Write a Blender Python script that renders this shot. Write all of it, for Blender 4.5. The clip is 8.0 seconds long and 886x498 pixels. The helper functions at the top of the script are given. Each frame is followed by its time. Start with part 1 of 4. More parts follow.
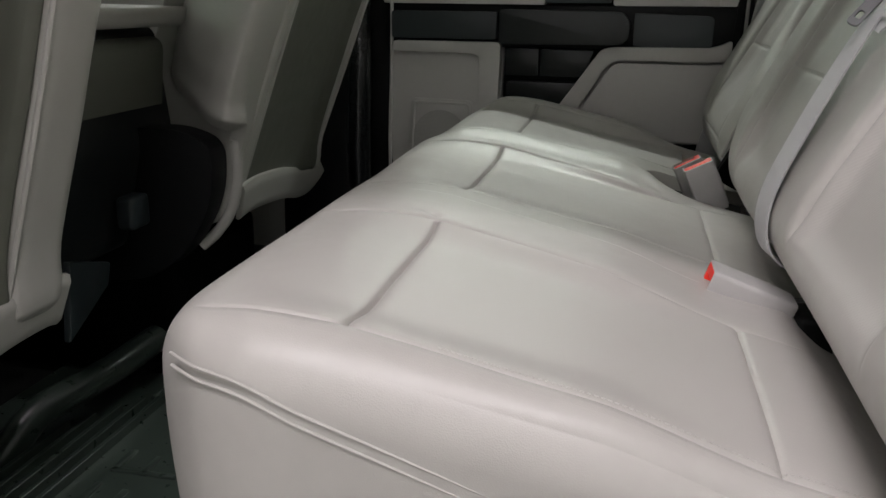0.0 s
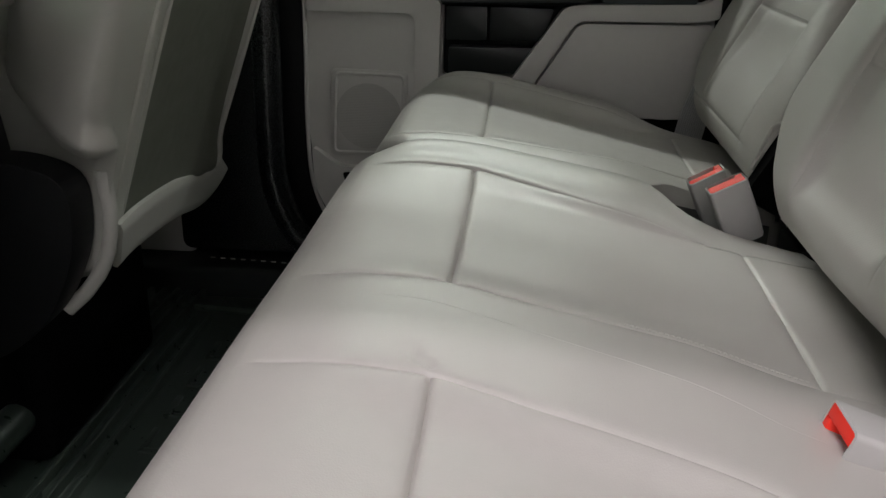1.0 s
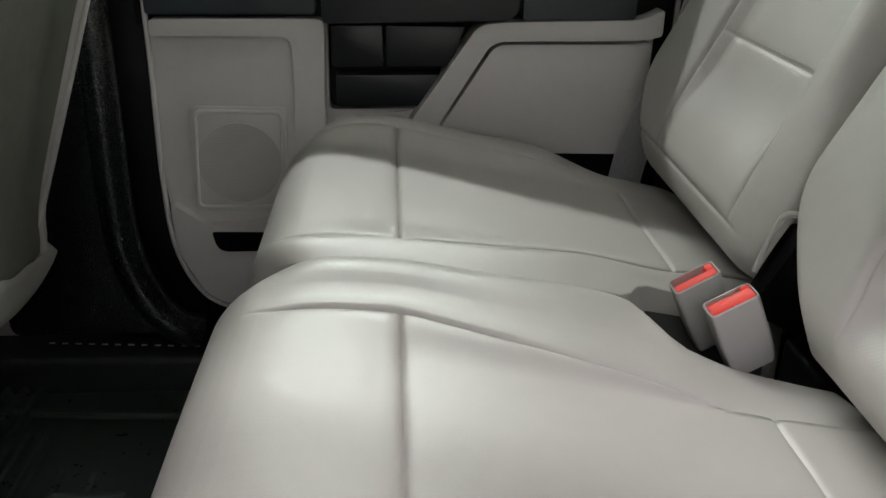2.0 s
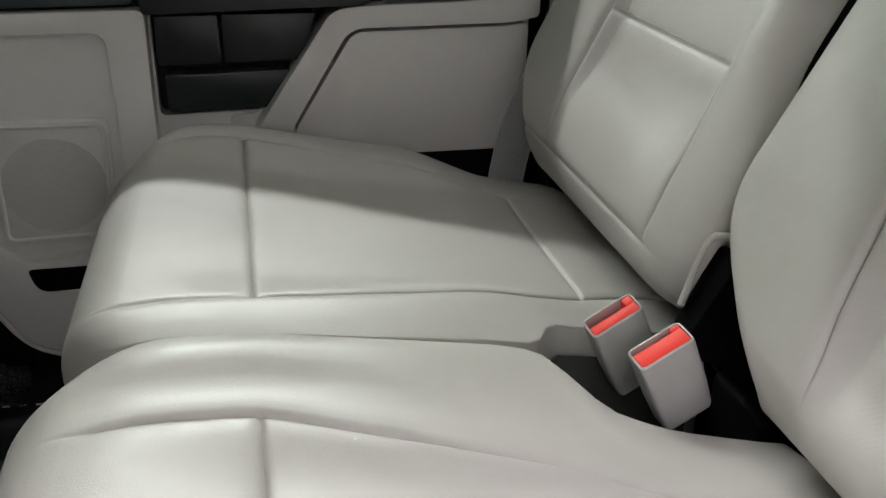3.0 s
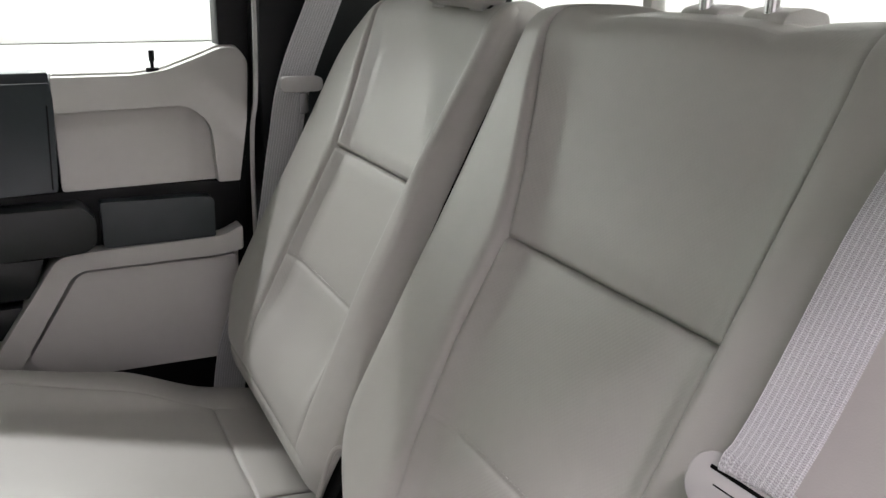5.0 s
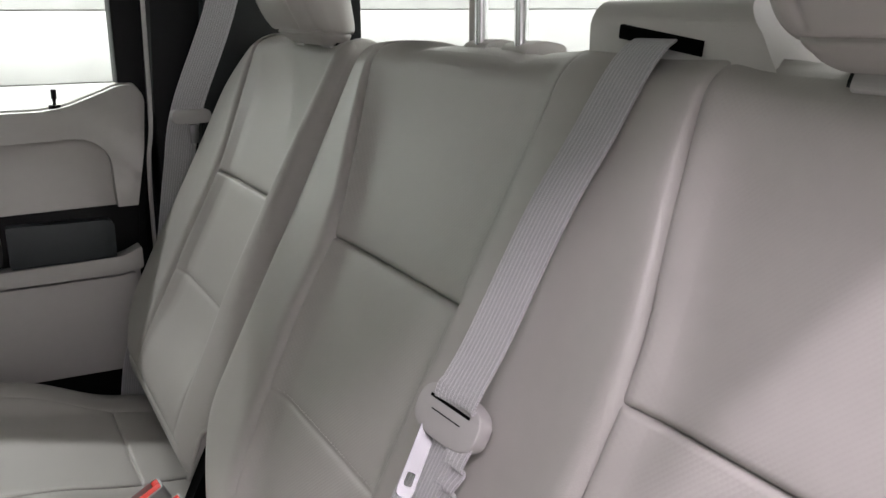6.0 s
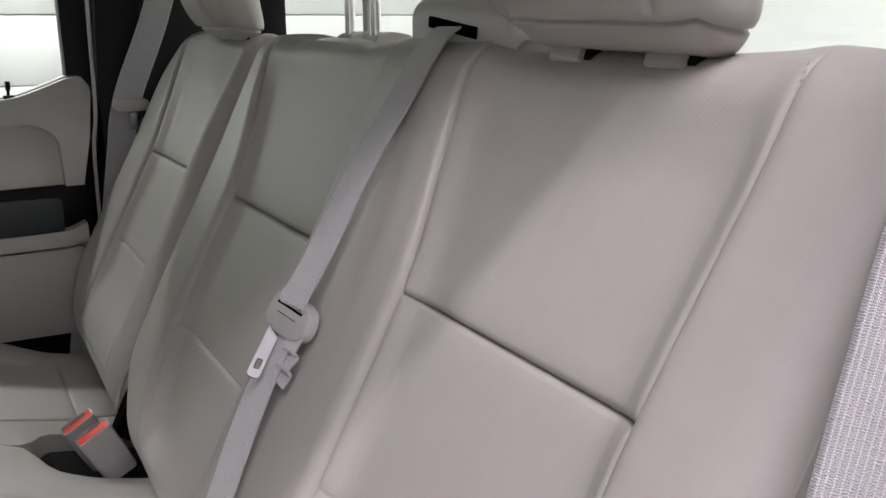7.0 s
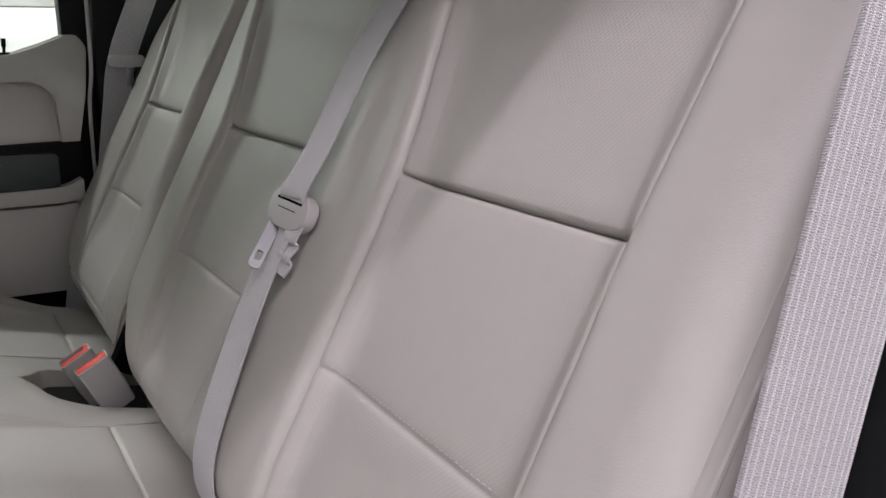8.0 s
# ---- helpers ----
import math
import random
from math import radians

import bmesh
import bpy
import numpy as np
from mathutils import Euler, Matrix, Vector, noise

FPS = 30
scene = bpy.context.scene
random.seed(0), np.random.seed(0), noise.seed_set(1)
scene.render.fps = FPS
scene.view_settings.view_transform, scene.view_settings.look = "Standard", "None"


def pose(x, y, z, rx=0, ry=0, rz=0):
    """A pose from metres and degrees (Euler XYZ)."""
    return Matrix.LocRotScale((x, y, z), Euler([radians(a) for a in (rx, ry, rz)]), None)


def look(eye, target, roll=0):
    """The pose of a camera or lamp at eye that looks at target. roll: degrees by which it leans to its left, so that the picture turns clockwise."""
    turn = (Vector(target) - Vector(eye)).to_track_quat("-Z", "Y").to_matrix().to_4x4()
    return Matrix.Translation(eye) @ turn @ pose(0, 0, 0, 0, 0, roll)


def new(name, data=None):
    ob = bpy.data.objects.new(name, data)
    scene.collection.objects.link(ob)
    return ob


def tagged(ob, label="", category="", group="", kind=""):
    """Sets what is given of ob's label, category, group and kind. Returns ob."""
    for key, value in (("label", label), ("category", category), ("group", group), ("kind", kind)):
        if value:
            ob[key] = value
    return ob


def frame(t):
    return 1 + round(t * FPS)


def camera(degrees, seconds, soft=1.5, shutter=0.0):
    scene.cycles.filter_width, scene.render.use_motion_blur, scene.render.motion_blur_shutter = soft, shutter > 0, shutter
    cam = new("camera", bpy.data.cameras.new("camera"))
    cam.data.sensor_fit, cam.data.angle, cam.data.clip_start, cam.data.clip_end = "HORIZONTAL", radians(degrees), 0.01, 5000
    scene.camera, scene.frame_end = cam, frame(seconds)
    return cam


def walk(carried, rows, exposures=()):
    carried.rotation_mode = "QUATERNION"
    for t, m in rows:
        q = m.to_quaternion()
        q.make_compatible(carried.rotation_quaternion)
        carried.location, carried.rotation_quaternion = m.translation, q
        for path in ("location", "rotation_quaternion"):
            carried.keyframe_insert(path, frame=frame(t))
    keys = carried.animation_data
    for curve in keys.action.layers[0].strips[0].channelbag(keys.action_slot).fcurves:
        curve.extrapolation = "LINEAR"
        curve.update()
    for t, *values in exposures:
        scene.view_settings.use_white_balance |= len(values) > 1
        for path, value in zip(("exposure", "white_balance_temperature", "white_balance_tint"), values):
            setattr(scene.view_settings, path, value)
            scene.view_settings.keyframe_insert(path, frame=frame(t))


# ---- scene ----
cam = camera(54.4, 8.0)
PATH = [
    (0, (-0.01, -0.018, 0.621), (-0.401, 1.863, 0.064), 0.8),
    (0.5, (-0.067, 0.168, 0.629), (-0.342, 2.056, 0.029), 1.0),
    (1, (-0.135, 0.329, 0.679), (-0.304, 2.183, -0.054), 0.5),
    (1.2, (-0.163, 0.404, 0.696), (-0.259, 2.26, -0.052), 0.4),
    (2.5, (-0.189, 0.763, 0.742), (0.045, 2.548, -0.129), 0.7),
    (3, (-0.174, 0.821, 0.731), (0.232, 2.565, -0.16), 0.5),
    (3.5, (-0.145, 0.816, 0.772), (0.388, 2.53, -0.109), 0.2),
    (4, (-0.122, 0.753, 0.849), (0.55, 2.467, 0.066), 0.8),
    (4.5, (-0.102, 0.673, 0.9), (0.666, 2.387, 0.214), 1.1),
    (5.8, (-0.045, 0.461, 0.917), (0.867, 2.162, 0.393), -0.1),
    (6, (-0.032, 0.413, 0.919), (0.894, 2.105, 0.392), -0.3),
    (6.5, (-0.024, 0.289, 0.916), (0.928, 1.971, 0.398), -0.2),
    (7, (-0.014, 0.185, 0.906), (0.951, 1.86, 0.395), -0.2),
    (7.5, (-0.018, 0.148, 0.888), (0.957, 1.821, 0.389), -0.2),
    (8, (-0.039, 0.155, 0.805), (0.947, 1.826, 0.319), -0.4),
]
walk(cam, [(t, look(eye, target, roll)) for t, eye, target, roll in PATH],
     [(0.0, -0.15, 6500, 12), (0.5, -0.2, 6500, 12), (1.0, 0.02, 6480, 12), (2.5, 0.74, 6420, 15), (3.0, 0.84, 6420, 15), (3.5, 1.1, 6420, 16), (4.0, 1.25, 6420, 18), (4.5, 1.1, 6400, 22),
      (5.8, 0.5, 6400, 21), (6.5, 0.28, 6400, 22), (7.0, 0.08, 6380, 21), (7.5, -0.05, 6370, 20), (8.0, 0.05, 6370, 20)])

# ---- light: a white workshop, strip lamps outside the open rear door, added fills ----
world = bpy.data.worlds.new("world")
world.use_nodes = True
world.node_tree.nodes["Background"].inputs[0].default_value = (0.9, 0.95, 1.0, 1)
world.node_tree.nodes["Background"].inputs[1].default_value = 0.05
scene.world = world


def unseen_lamp(x, y, z, sx, sy, power, colour, target=None):
    data = bpy.data.lights.new("unseen_lamp", "AREA")
    data.shape, data.size, data.size_y = "RECTANGLE", sx, sy
    data.energy, data.color = power, colour
    ob = new("unseen_lamp", data)
    ob.matrix_world = look((x, y, z), target or (x, y + 0.001, z - 1))
    return tagged(ob, "unseen lamp placed to light the cab and the workshop walls", "lamp", "workshop lamps")


unseen_lamp(-0.3, -0.12, 2.38, 1.7, 0.05, 21, (1.0, 0.92, 0.97))
unseen_lamp(-0.3, -0.57, 2.38, 1.7, 0.22, 33, (1.0, 0.94, 0.98))
# washers added to whiten the walls outside and fill the cab
unseen_lamp(-0.3, 4.3, 3.28, 4.0, 0.3, 240, (0.93, 1.0, 0.94), (-0.3, 5.3, 0.9))
unseen_lamp(-0.3, -3.2, 3.28, 4.0, 0.3, 45, (1.0, 0.95, 0.98), (-0.3, -4.0, 0.9))
unseen_lamp(3.8, 1.1, 3.28, 0.3, 3.0, 240, (0.98, 1.0, 0.98), (5.1, 1.1, 1.0))
# green fill lamp added ahead of the windshield to lift the backrests
unseen_lamp(-4.6, 1.1, 1.75, 3.0, 1.2, 6, (0.62, 1.0, 0.66), (0.0, 1.1, 0.8))


# ---- materials ----
def material(name, colour, rough=0.5, metal=0.0, vary=0.06, scale=30.0, bump=0.0, bump_scale=400.0, spec=0.5,
             pattern=None, coat=0.0, mottle=3.0, rough_vary=0.06):
    """A surface with colour variation at two scales and a fine relief."""
    mat = bpy.data.materials.new(name)
    mat.use_nodes = True
    nt = mat.node_tree
    b = nt.nodes["Principled BSDF"]
    b.inputs["Roughness"].default_value, b.inputs["Metallic"].default_value = rough, metal
    b.inputs["Specular IOR Level"].default_value = spec
    b.inputs["Coat Weight"].default_value = coat
    tc = nt.nodes.new("ShaderNodeTexCoord")
    fine, broad = nt.nodes.new("ShaderNodeTexNoise"), nt.nodes.new("ShaderNodeTexNoise")
    fine.inputs["Scale"].default_value, broad.inputs["Scale"].default_value = scale, mottle
    fine.inputs["Detail"].default_value, broad.inputs["Detail"].default_value = 5, 3
    nt.links.new(tc.outputs["Object"], fine.inputs["Vector"])
    nt.links.new(tc.outputs["Object"], broad.inputs["Vector"])
    add = nt.nodes.new("ShaderNodeMath")
    add.operation = "ADD"
    nt.links.new(fine.outputs["Fac"], add.inputs[0])
    nt.links.new(broad.outputs["Fac"], add.inputs[1])
    ramp = nt.nodes.new("ShaderNodeMapRange")
    ramp.inputs["From Min"].default_value, ramp.inputs["From Max"].default_value = 0.6, 1.4
    ramp.inputs["To Min"].default_value, ramp.inputs["To Max"].default_value = 1 - vary, 1 + vary
    nt.links.new(add.outputs[0], ramp.inputs["Value"])
    mul = nt.nodes.new("ShaderNodeVectorMath")
    mul.operation = "SCALE"
    mul.inputs[0].default_value = colour
    nt.links.new(ramp.outputs["Result"], mul.inputs["Scale"])
    nt.links.new(mul.outputs["Vector"], b.inputs["Base Color"])
    rr = nt.nodes.new("ShaderNodeMapRange")
    rr.inputs["From Min"].default_value, rr.inputs["From Max"].default_value = 0.3, 0.7
    rr.inputs["To Min"].default_value, rr.inputs["To Max"].default_value = max(0.02, rough - rough_vary), min(1, rough + rough_vary)
    nt.links.new(fine.outputs["Fac"], rr.inputs["Value"])
    nt.links.new(rr.outputs["Result"], b.inputs["Roughness"])
    if bump:
        if pattern == "dots":
            tex = nt.nodes.new("ShaderNodeTexVoronoi")
            tex.voronoi_dimensions = "2D"
            tex.inputs["Randomness"].default_value = 0.08
            out = tex.outputs["Distance"]
        elif pattern == "grain":
            tex = nt.nodes.new("ShaderNodeTexVoronoi")
            out = tex.outputs["Distance"]
        elif pattern == "weave":
            tex = nt.nodes.new("ShaderNodeTexWave")
            tex.inputs["Distortion"].default_value = 0.3
            out = tex.outputs["Fac"]
        else:
            tex = nt.nodes.new("ShaderNodeTexNoise")
            tex.inputs["Detail"].default_value = 4
            out = tex.outputs["Fac"]
        tex.inputs["Scale"].default_value = bump_scale
        if pattern == "dots":
            sep, com = nt.nodes.new("ShaderNodeSeparateXYZ"), nt.nodes.new("ShaderNodeCombineXYZ")
            plus, minus = nt.nodes.new("ShaderNodeMath"), nt.nodes.new("ShaderNodeMath")
            minus.operation = "SUBTRACT"
            nt.links.new(tc.outputs["Object"], sep.inputs[0])
            for node, socket in ((plus, "X"), (minus, "Y")):
                nt.links.new(sep.outputs["Y"], node.inputs[0])
                nt.links.new(sep.outputs["Z"], node.inputs[1])
                nt.links.new(node.outputs[0], com.inputs[socket])
            nt.links.new(com.outputs[0], tex.inputs["Vector"])
        else:
            nt.links.new(tc.outputs["Object"], tex.inputs["Vector"])
        bn = nt.nodes.new("ShaderNodeBump")
        bn.inputs["Strength"].default_value, bn.inputs["Distance"].default_value = bump, 0.002
        nt.links.new(out, bn.inputs["Height"])
        nt.links.new(bn.outputs["Normal"], b.inputs["Normal"])
    return mat


VINYL = material("vinyl", (0.442, 0.427, 0.397), 0.39, spec=0.46, vary=0.035, scale=60, bump=0.06, bump_scale=900, pattern="grain")
VINYL_DOTS = material("dotted_vinyl", (0.445, 0.430, 0.400), 0.44, spec=0.42, vary=0.035, scale=60, bump=0.11, bump_scale=230, pattern="dots")
SEAT_BACK = material("seat_back_vinyl", (0.46, 0.45, 0.415), 0.48, vary=0.04, scale=50, bump=0.06, bump_scale=800, pattern="grain")
POCKET_CLOTH = material("pocket_vinyl", (0.13, 0.135, 0.108), 0.55, vary=0.06, scale=50, bump=0.08, bump_scale=700)
GRILLE = material("speaker_mesh", (0.45, 0.437, 0.412), 0.6, vary=0.05, scale=300, bump=0.35, bump_scale=330, pattern="dots")
# near-black standing for the darkness in slots and gaps; also colours the seat tracks
VOID = material("void_black", (0.003, 0.003, 0.003), 0.95, vary=0.2, scale=300, spec=0.05)
WELL_SHADE = material("well_shade", (0.055, 0.058, 0.052), 0.7, vary=0.1, scale=60)
THREAD = material("thread", (0.42, 0.41, 0.38), 0.7, vary=0.1, scale=300)
TRIM = material("light_trim", (0.57, 0.555, 0.525), 0.5, vary=0.03, scale=80, bump=0.08, bump_scale=700, pattern="grain")
BLACK = material("black_plastic", (0.005, 0.0056, 0.0058), 0.5, vary=0.05, scale=500, rough_vary=0.02, spec=0.22, bump=0.05, bump_scale=700, pattern="grain")
SLATE = material("dark_slate_plastic", (0.028, 0.037, 0.040), 0.42, vary=0.1, scale=60, bump=0.07, bump_scale=700, pattern="grain")
SATIN_BLACK = material("satin_black_plastic", (0.016, 0.019, 0.019), 0.36, vary=0.05, scale=500, rough_vary=0.02, spec=0.4)
PILLAR = material("pillar_plastic", (0.006, 0.008, 0.009), 0.27, vary=0.05, scale=500, rough_vary=0.03, spec=0.8)
CARPET = material("carpet", (0.008, 0.008, 0.008), 0.95, vary=0.3, scale=400, bump=0.5, bump_scale=600)
RUBBER = material("rubber", (0.042, 0.057, 0.047), 0.30, vary=0.1, scale=60, bump=0.02, bump_scale=900, rough_vary=0.03, spec=0.6)


def webbing():
    """Woven strap: fine ribs along and across, by the strap's own coordinates in metres."""
    mat = bpy.data.materials.new("webbing")
    mat.use_nodes = True
    nt = mat.node_tree
    b = nt.nodes["Principled BSDF"]
    b.inputs["Roughness"].default_value = 0.36
    b.inputs["Sheen Weight"].default_value = 0.9
    uv = nt.nodes.new("ShaderNodeUVMap")
    uv.uv_map = "strap"
    def calc(op, a, b=0.0, c=0.0):
        node = nt.nodes.new("ShaderNodeMath")
        node.operation = op
        for socket, v in zip(node.inputs, (a, b, c)):
            if isinstance(v, float):
                socket.default_value = v
            else:
                nt.links.new(v, socket)
        return node.outputs[0]

    sep = nt.nodes.new("ShaderNodeSeparateXYZ")
    nt.links.new(uv.outputs["UV"], sep.inputs[0])
    wobble = nt.nodes.new("ShaderNodeTexNoise")
    wobble.inputs["Scale"].default_value = 420
    wobble.inputs["Detail"].default_value = 3
    thin = nt.nodes.new("ShaderNodeMapping")
    thin.inputs["Scale"].default_value = (2.6, 0.9, 1)
    nt.links.new(uv.outputs["UV"], thin.inputs["Vector"])
    nt.links.new(thin.outputs[0], wobble.inputs["Vector"])
    cords = calc("SINE", calc("MULTIPLY", sep.outputs["X"], 2 * math.pi / 0.0037))
    loose = calc("MULTIPLY_ADD", wobble.outputs["Fac"], 14.0, calc("MULTIPLY", cords, 0.8))
    picks = calc("SINE", calc("MULTIPLY_ADD", sep.outputs["Y"], 2 * math.pi / 0.0012, loose))
    ridges = calc("POWER", calc("MAXIMUM", cords, 0.0), 3.0)
    weave = calc("MULTIPLY_ADD", picks, 0.20, calc("MULTIPLY_ADD", ridges, 0.32, 0.33))
    add = nt.nodes.new("ShaderNodeMath")
    add.operation = "MULTIPLY_ADD"
    add.inputs[1].default_value = 0.35
    nt.links.new(wobble.outputs["Fac"], add.inputs[0])
    nt.links.new(calc("SUBTRACT", weave, 0.17), add.inputs[2])
    ramp = nt.nodes.new("ShaderNodeMix")
    ramp.data_type = "RGBA"
    # ridge glints and the shade between threads are put into these colours
    ramp.inputs["A"].default_value, ramp.inputs["B"].default_value = (0.23, 0.228, 0.231, 1), (0.92, 0.91, 0.918, 1)
    nt.links.new(add.outputs[0], ramp.inputs["Factor"])
    nt.links.new(ramp.outputs["Result"], b.inputs["Base Color"])
    bn = nt.nodes.new("ShaderNodeBump")
    bn.inputs["Strength"].default_value, bn.inputs["Distance"].default_value = 0.9, 0.0012
    nt.links.new(add.outputs[0], bn.inputs["Height"])
    nt.links.new(bn.outputs["Normal"], b.inputs["Normal"])
    return mat


WEBBING = webbing()
BUCKLE_GREY = material("buckle_plastic", (0.45, 0.44, 0.425), 0.42, vary=0.04, scale=80)
RED = material("red_plastic", (0.92, 0.042, 0.025), 0.5, spec=0.25, vary=0.04, scale=80)
CHROME = material("chrome", (0.75, 0.75, 0.76), 0.16, 1.0, vary=0.04, scale=60)
STEEL = material("steel", (0.26, 0.26, 0.265), 0.45, 1.0, vary=0.06, scale=90)
HEADLINER = material("headliner", (0.45, 0.44, 0.42), 0.9, vary=0.05, scale=200, bump=0.2, bump_scale=500)
WALL = material("white_wall", (0.82, 0.82, 0.81), 0.7, vary=0.03, scale=6)
CONCRETE = material("concrete", (0.42, 0.41, 0.39), 0.7, vary=0.15, scale=8, bump=0.15, bump_scale=60)


def glass(name, tint):
    mat = bpy.data.materials.new(name)
    mat.use_nodes = True
    nt = mat.node_tree
    nt.nodes.remove(nt.nodes["Principled BSDF"])
    see, gloss, mix = (nt.nodes.new("ShaderNode" + n) for n in ("BsdfTransparent", "BsdfGlossy", "MixShader"))
    see.inputs["Color"].default_value = (*tint, 1)
    gloss.inputs["Roughness"].default_value = 0.02
    mix.inputs["Fac"].default_value = 0.06
    nt.links.new(see.outputs[0], mix.inputs[1])
    nt.links.new(gloss.outputs[0], mix.inputs[2])
    nt.links.new(mix.outputs[0], nt.nodes["Material Output"].inputs["Surface"])
    return mat


GLASS = glass("tinted_glass", (0.92, 0.95, 0.92))


# ---- mesh helpers ----
def finish(me, mat, sharp=38):
    me.polygons.foreach_set("use_smooth", [True] * len(me.polygons))
    if sharp:
        me.set_sharp_from_angle(angle=radians(sharp))
    me.materials.append(mat)
    return me


def part(name, bm, mat, parent=None, label="", sharp=38):
    """Link a bmesh as one mesh object, under a thing or a part."""
    me = bpy.data.meshes.new(name)
    bmesh.ops.recalc_face_normals(bm, faces=bm.faces)
    bm.to_mesh(me)
    bm.free()
    ob = new(name, finish(me, mat, sharp))
    if parent:
        ob.parent = parent
    return tagged(ob, label)


def thing(name, label, category, group="", kind="", at=(0, 0, 0)):
    ob = new(name)
    ob.empty_display_size = 0.05
    ob.location = at
    return tagged(ob, label, category, group, kind)


def box(x0, x1, y0, y1, z0, z1, bevel=0.003, seg=2):
    bm = bmesh.new()
    bmesh.ops.create_cube(bm, size=1, matrix=Matrix.Translation(((x0 + x1) / 2, (y0 + y1) / 2, (z0 + z1) / 2))
                          @ Matrix.Diagonal((x1 - x0, y1 - y0, z1 - z0, 1)))
    if bevel:
        bmesh.ops.bevel(bm, geom=bm.edges[:], offset=bevel, segments=seg, profile=0.5, affect="EDGES")
    return bm


def prism(pts, y0, y1, bevel=0.003, seg=2):
    """An outline in x and z, drawn out along y."""
    bm = bmesh.new()
    a = [bm.verts.new((x, y0, z)) for x, z in pts]
    b = [bm.verts.new((x, y1, z)) for x, z in pts]
    bm.faces.new(a), bm.faces.new(b[::-1])
    for i in range(len(pts)):
        j = (i + 1) % len(pts)
        bm.faces.new((a[i], b[i], b[j], a[j]))
    bmesh.ops.recalc_face_normals(bm, faces=bm.faces)
    if bevel:
        bmesh.ops.bevel(bm, geom=bm.edges[:], offset=bevel, segments=seg, profile=0.5, affect="EDGES", clamp_overlap=True)
    return bm


def prism_x(pts, x0, x1, bevel=0.006, seg=2):
    """An outline in y and z, drawn out along x."""
    bm = prism([(y, z) for y, z in pts], x0, x1, bevel, seg)
    bm.transform(Matrix(((0, 1, 0, 0), (1, 0, 0, 0), (0, 0, 1, 0), (0, 0, 0, 1))))
    return bm


def rounded(pts, r, n=5):
    """The same outline with its corners rounded; r is one radius or one for each corner."""
    out = []
    for i, p in enumerate(pts):
        rad = r[i] if isinstance(r, (list, tuple)) else r
        p, a, b = Vector(p), Vector(pts[i - 1]), Vector(pts[(i + 1) % len(pts)])
        u, v = (a - p), (b - p)
        d = min(rad, u.length * 0.48, v.length * 0.48)
        p0, p1 = p + u.normalized() * d, p + v.normalized() * d
        for k in range(n + 1):
            t = k / n
            out.append(tuple((1 - t) ** 2 * p0 + 2 * t * (1 - t) * p + t * t * p1))
    return out


def smooth_path(pts, n=8):
    """A Catmull-Rom line through points."""
    pts = [Vector(p) for p in pts]
    pts = [2 * pts[0] - pts[1]] + pts + [2 * pts[-1] - pts[-2]]
    out = []
    for i in range(1, len(pts) - 2):
        a, b, c, d = pts[i - 1:i + 3]
        for k in range(n):
            t = k / n
            out.append(0.5 * (2 * b + (c - a) * t + (2 * a - 5 * b + 4 * c - d) * t * t + (3 * b - a - 3 * c + d) * t ** 3))
    return out + [pts[-2]]


def tube(path, r, n=8):
    bm = bmesh.new()
    rings = []
    path = [Vector(p) for p in path]
    for i, p in enumerate(path):
        d = (path[min(i + 1, len(path) - 1)] - path[max(i - 1, 0)]).normalized()
        u = d.cross(Vector((0.31, 0.17, 0.93))).normalized()
        v = d.cross(u)
        rings.append([bm.verts.new(p + r * (math.cos(a) * u + math.sin(a) * v)) for a in np.linspace(0, 2 * math.pi, n, False)])
    for a, b in zip(rings, rings[1:]):
        for k in range(n):
            bm.faces.new((a[k], a[(k + 1) % n], b[(k + 1) % n], b[k]))
    bm.faces.new(rings[0][::-1]), bm.faces.new(rings[-1])
    return bm


def ribbon(path, side, width, thick=0.0014, cols=8, shift=0.0):
    """Webbing along a path; side is the direction of its width, one for all or one for each point."""
    bm = bmesh.new()
    path = [Vector(p) for p in path]
    sides = [Vector(s) for s in side] if isinstance(side, list) else [Vector(side)] * len(path)
    rows = []
    for i, p in enumerate(path):
        d = (path[min(i + 1, len(path) - 1)] - path[max(i - 1, 0)]).normalized()
        s = (sides[i] - sides[i].dot(d) * d).normalized()
        nrm = d.cross(s)
        p = p + s * shift
        front = [bm.verts.new(p + s * width * (k / cols - 0.5) + nrm * thick * (1 if 0 < k < cols else 0.2)) for k in range(cols + 1)]
        back = [bm.verts.new(p + s * width * (k / cols - 0.5) - nrm * thick) for k in range(cols + 1)]
        rows.append(front + back[::-1])
    m = len(rows[0])
    uv, run = bm.loops.layers.uv.new("strap"), [0.0]
    for p, q in zip(path, path[1:]):
        run.append(run[-1] + (q - p).length)
    across = [width * k / cols for k in range(cols + 1)]
    across += across[::-1]
    for i, (a, b) in enumerate(zip(rows, rows[1:])):
        for k in range(m):
            f = bm.faces.new((a[k], a[(k + 1) % m], b[(k + 1) % m], b[k]))
            for loop, (kk, ii) in zip(f.loops, ((k, i), ((k + 1) % m, i), ((k + 1) % m, i + 1), (k, i + 1))):
                loop[uv].uv = (across[kk], run[ii])
    bm.faces.new(rows[0][::-1]), bm.faces.new(rows[-1])
    return bm


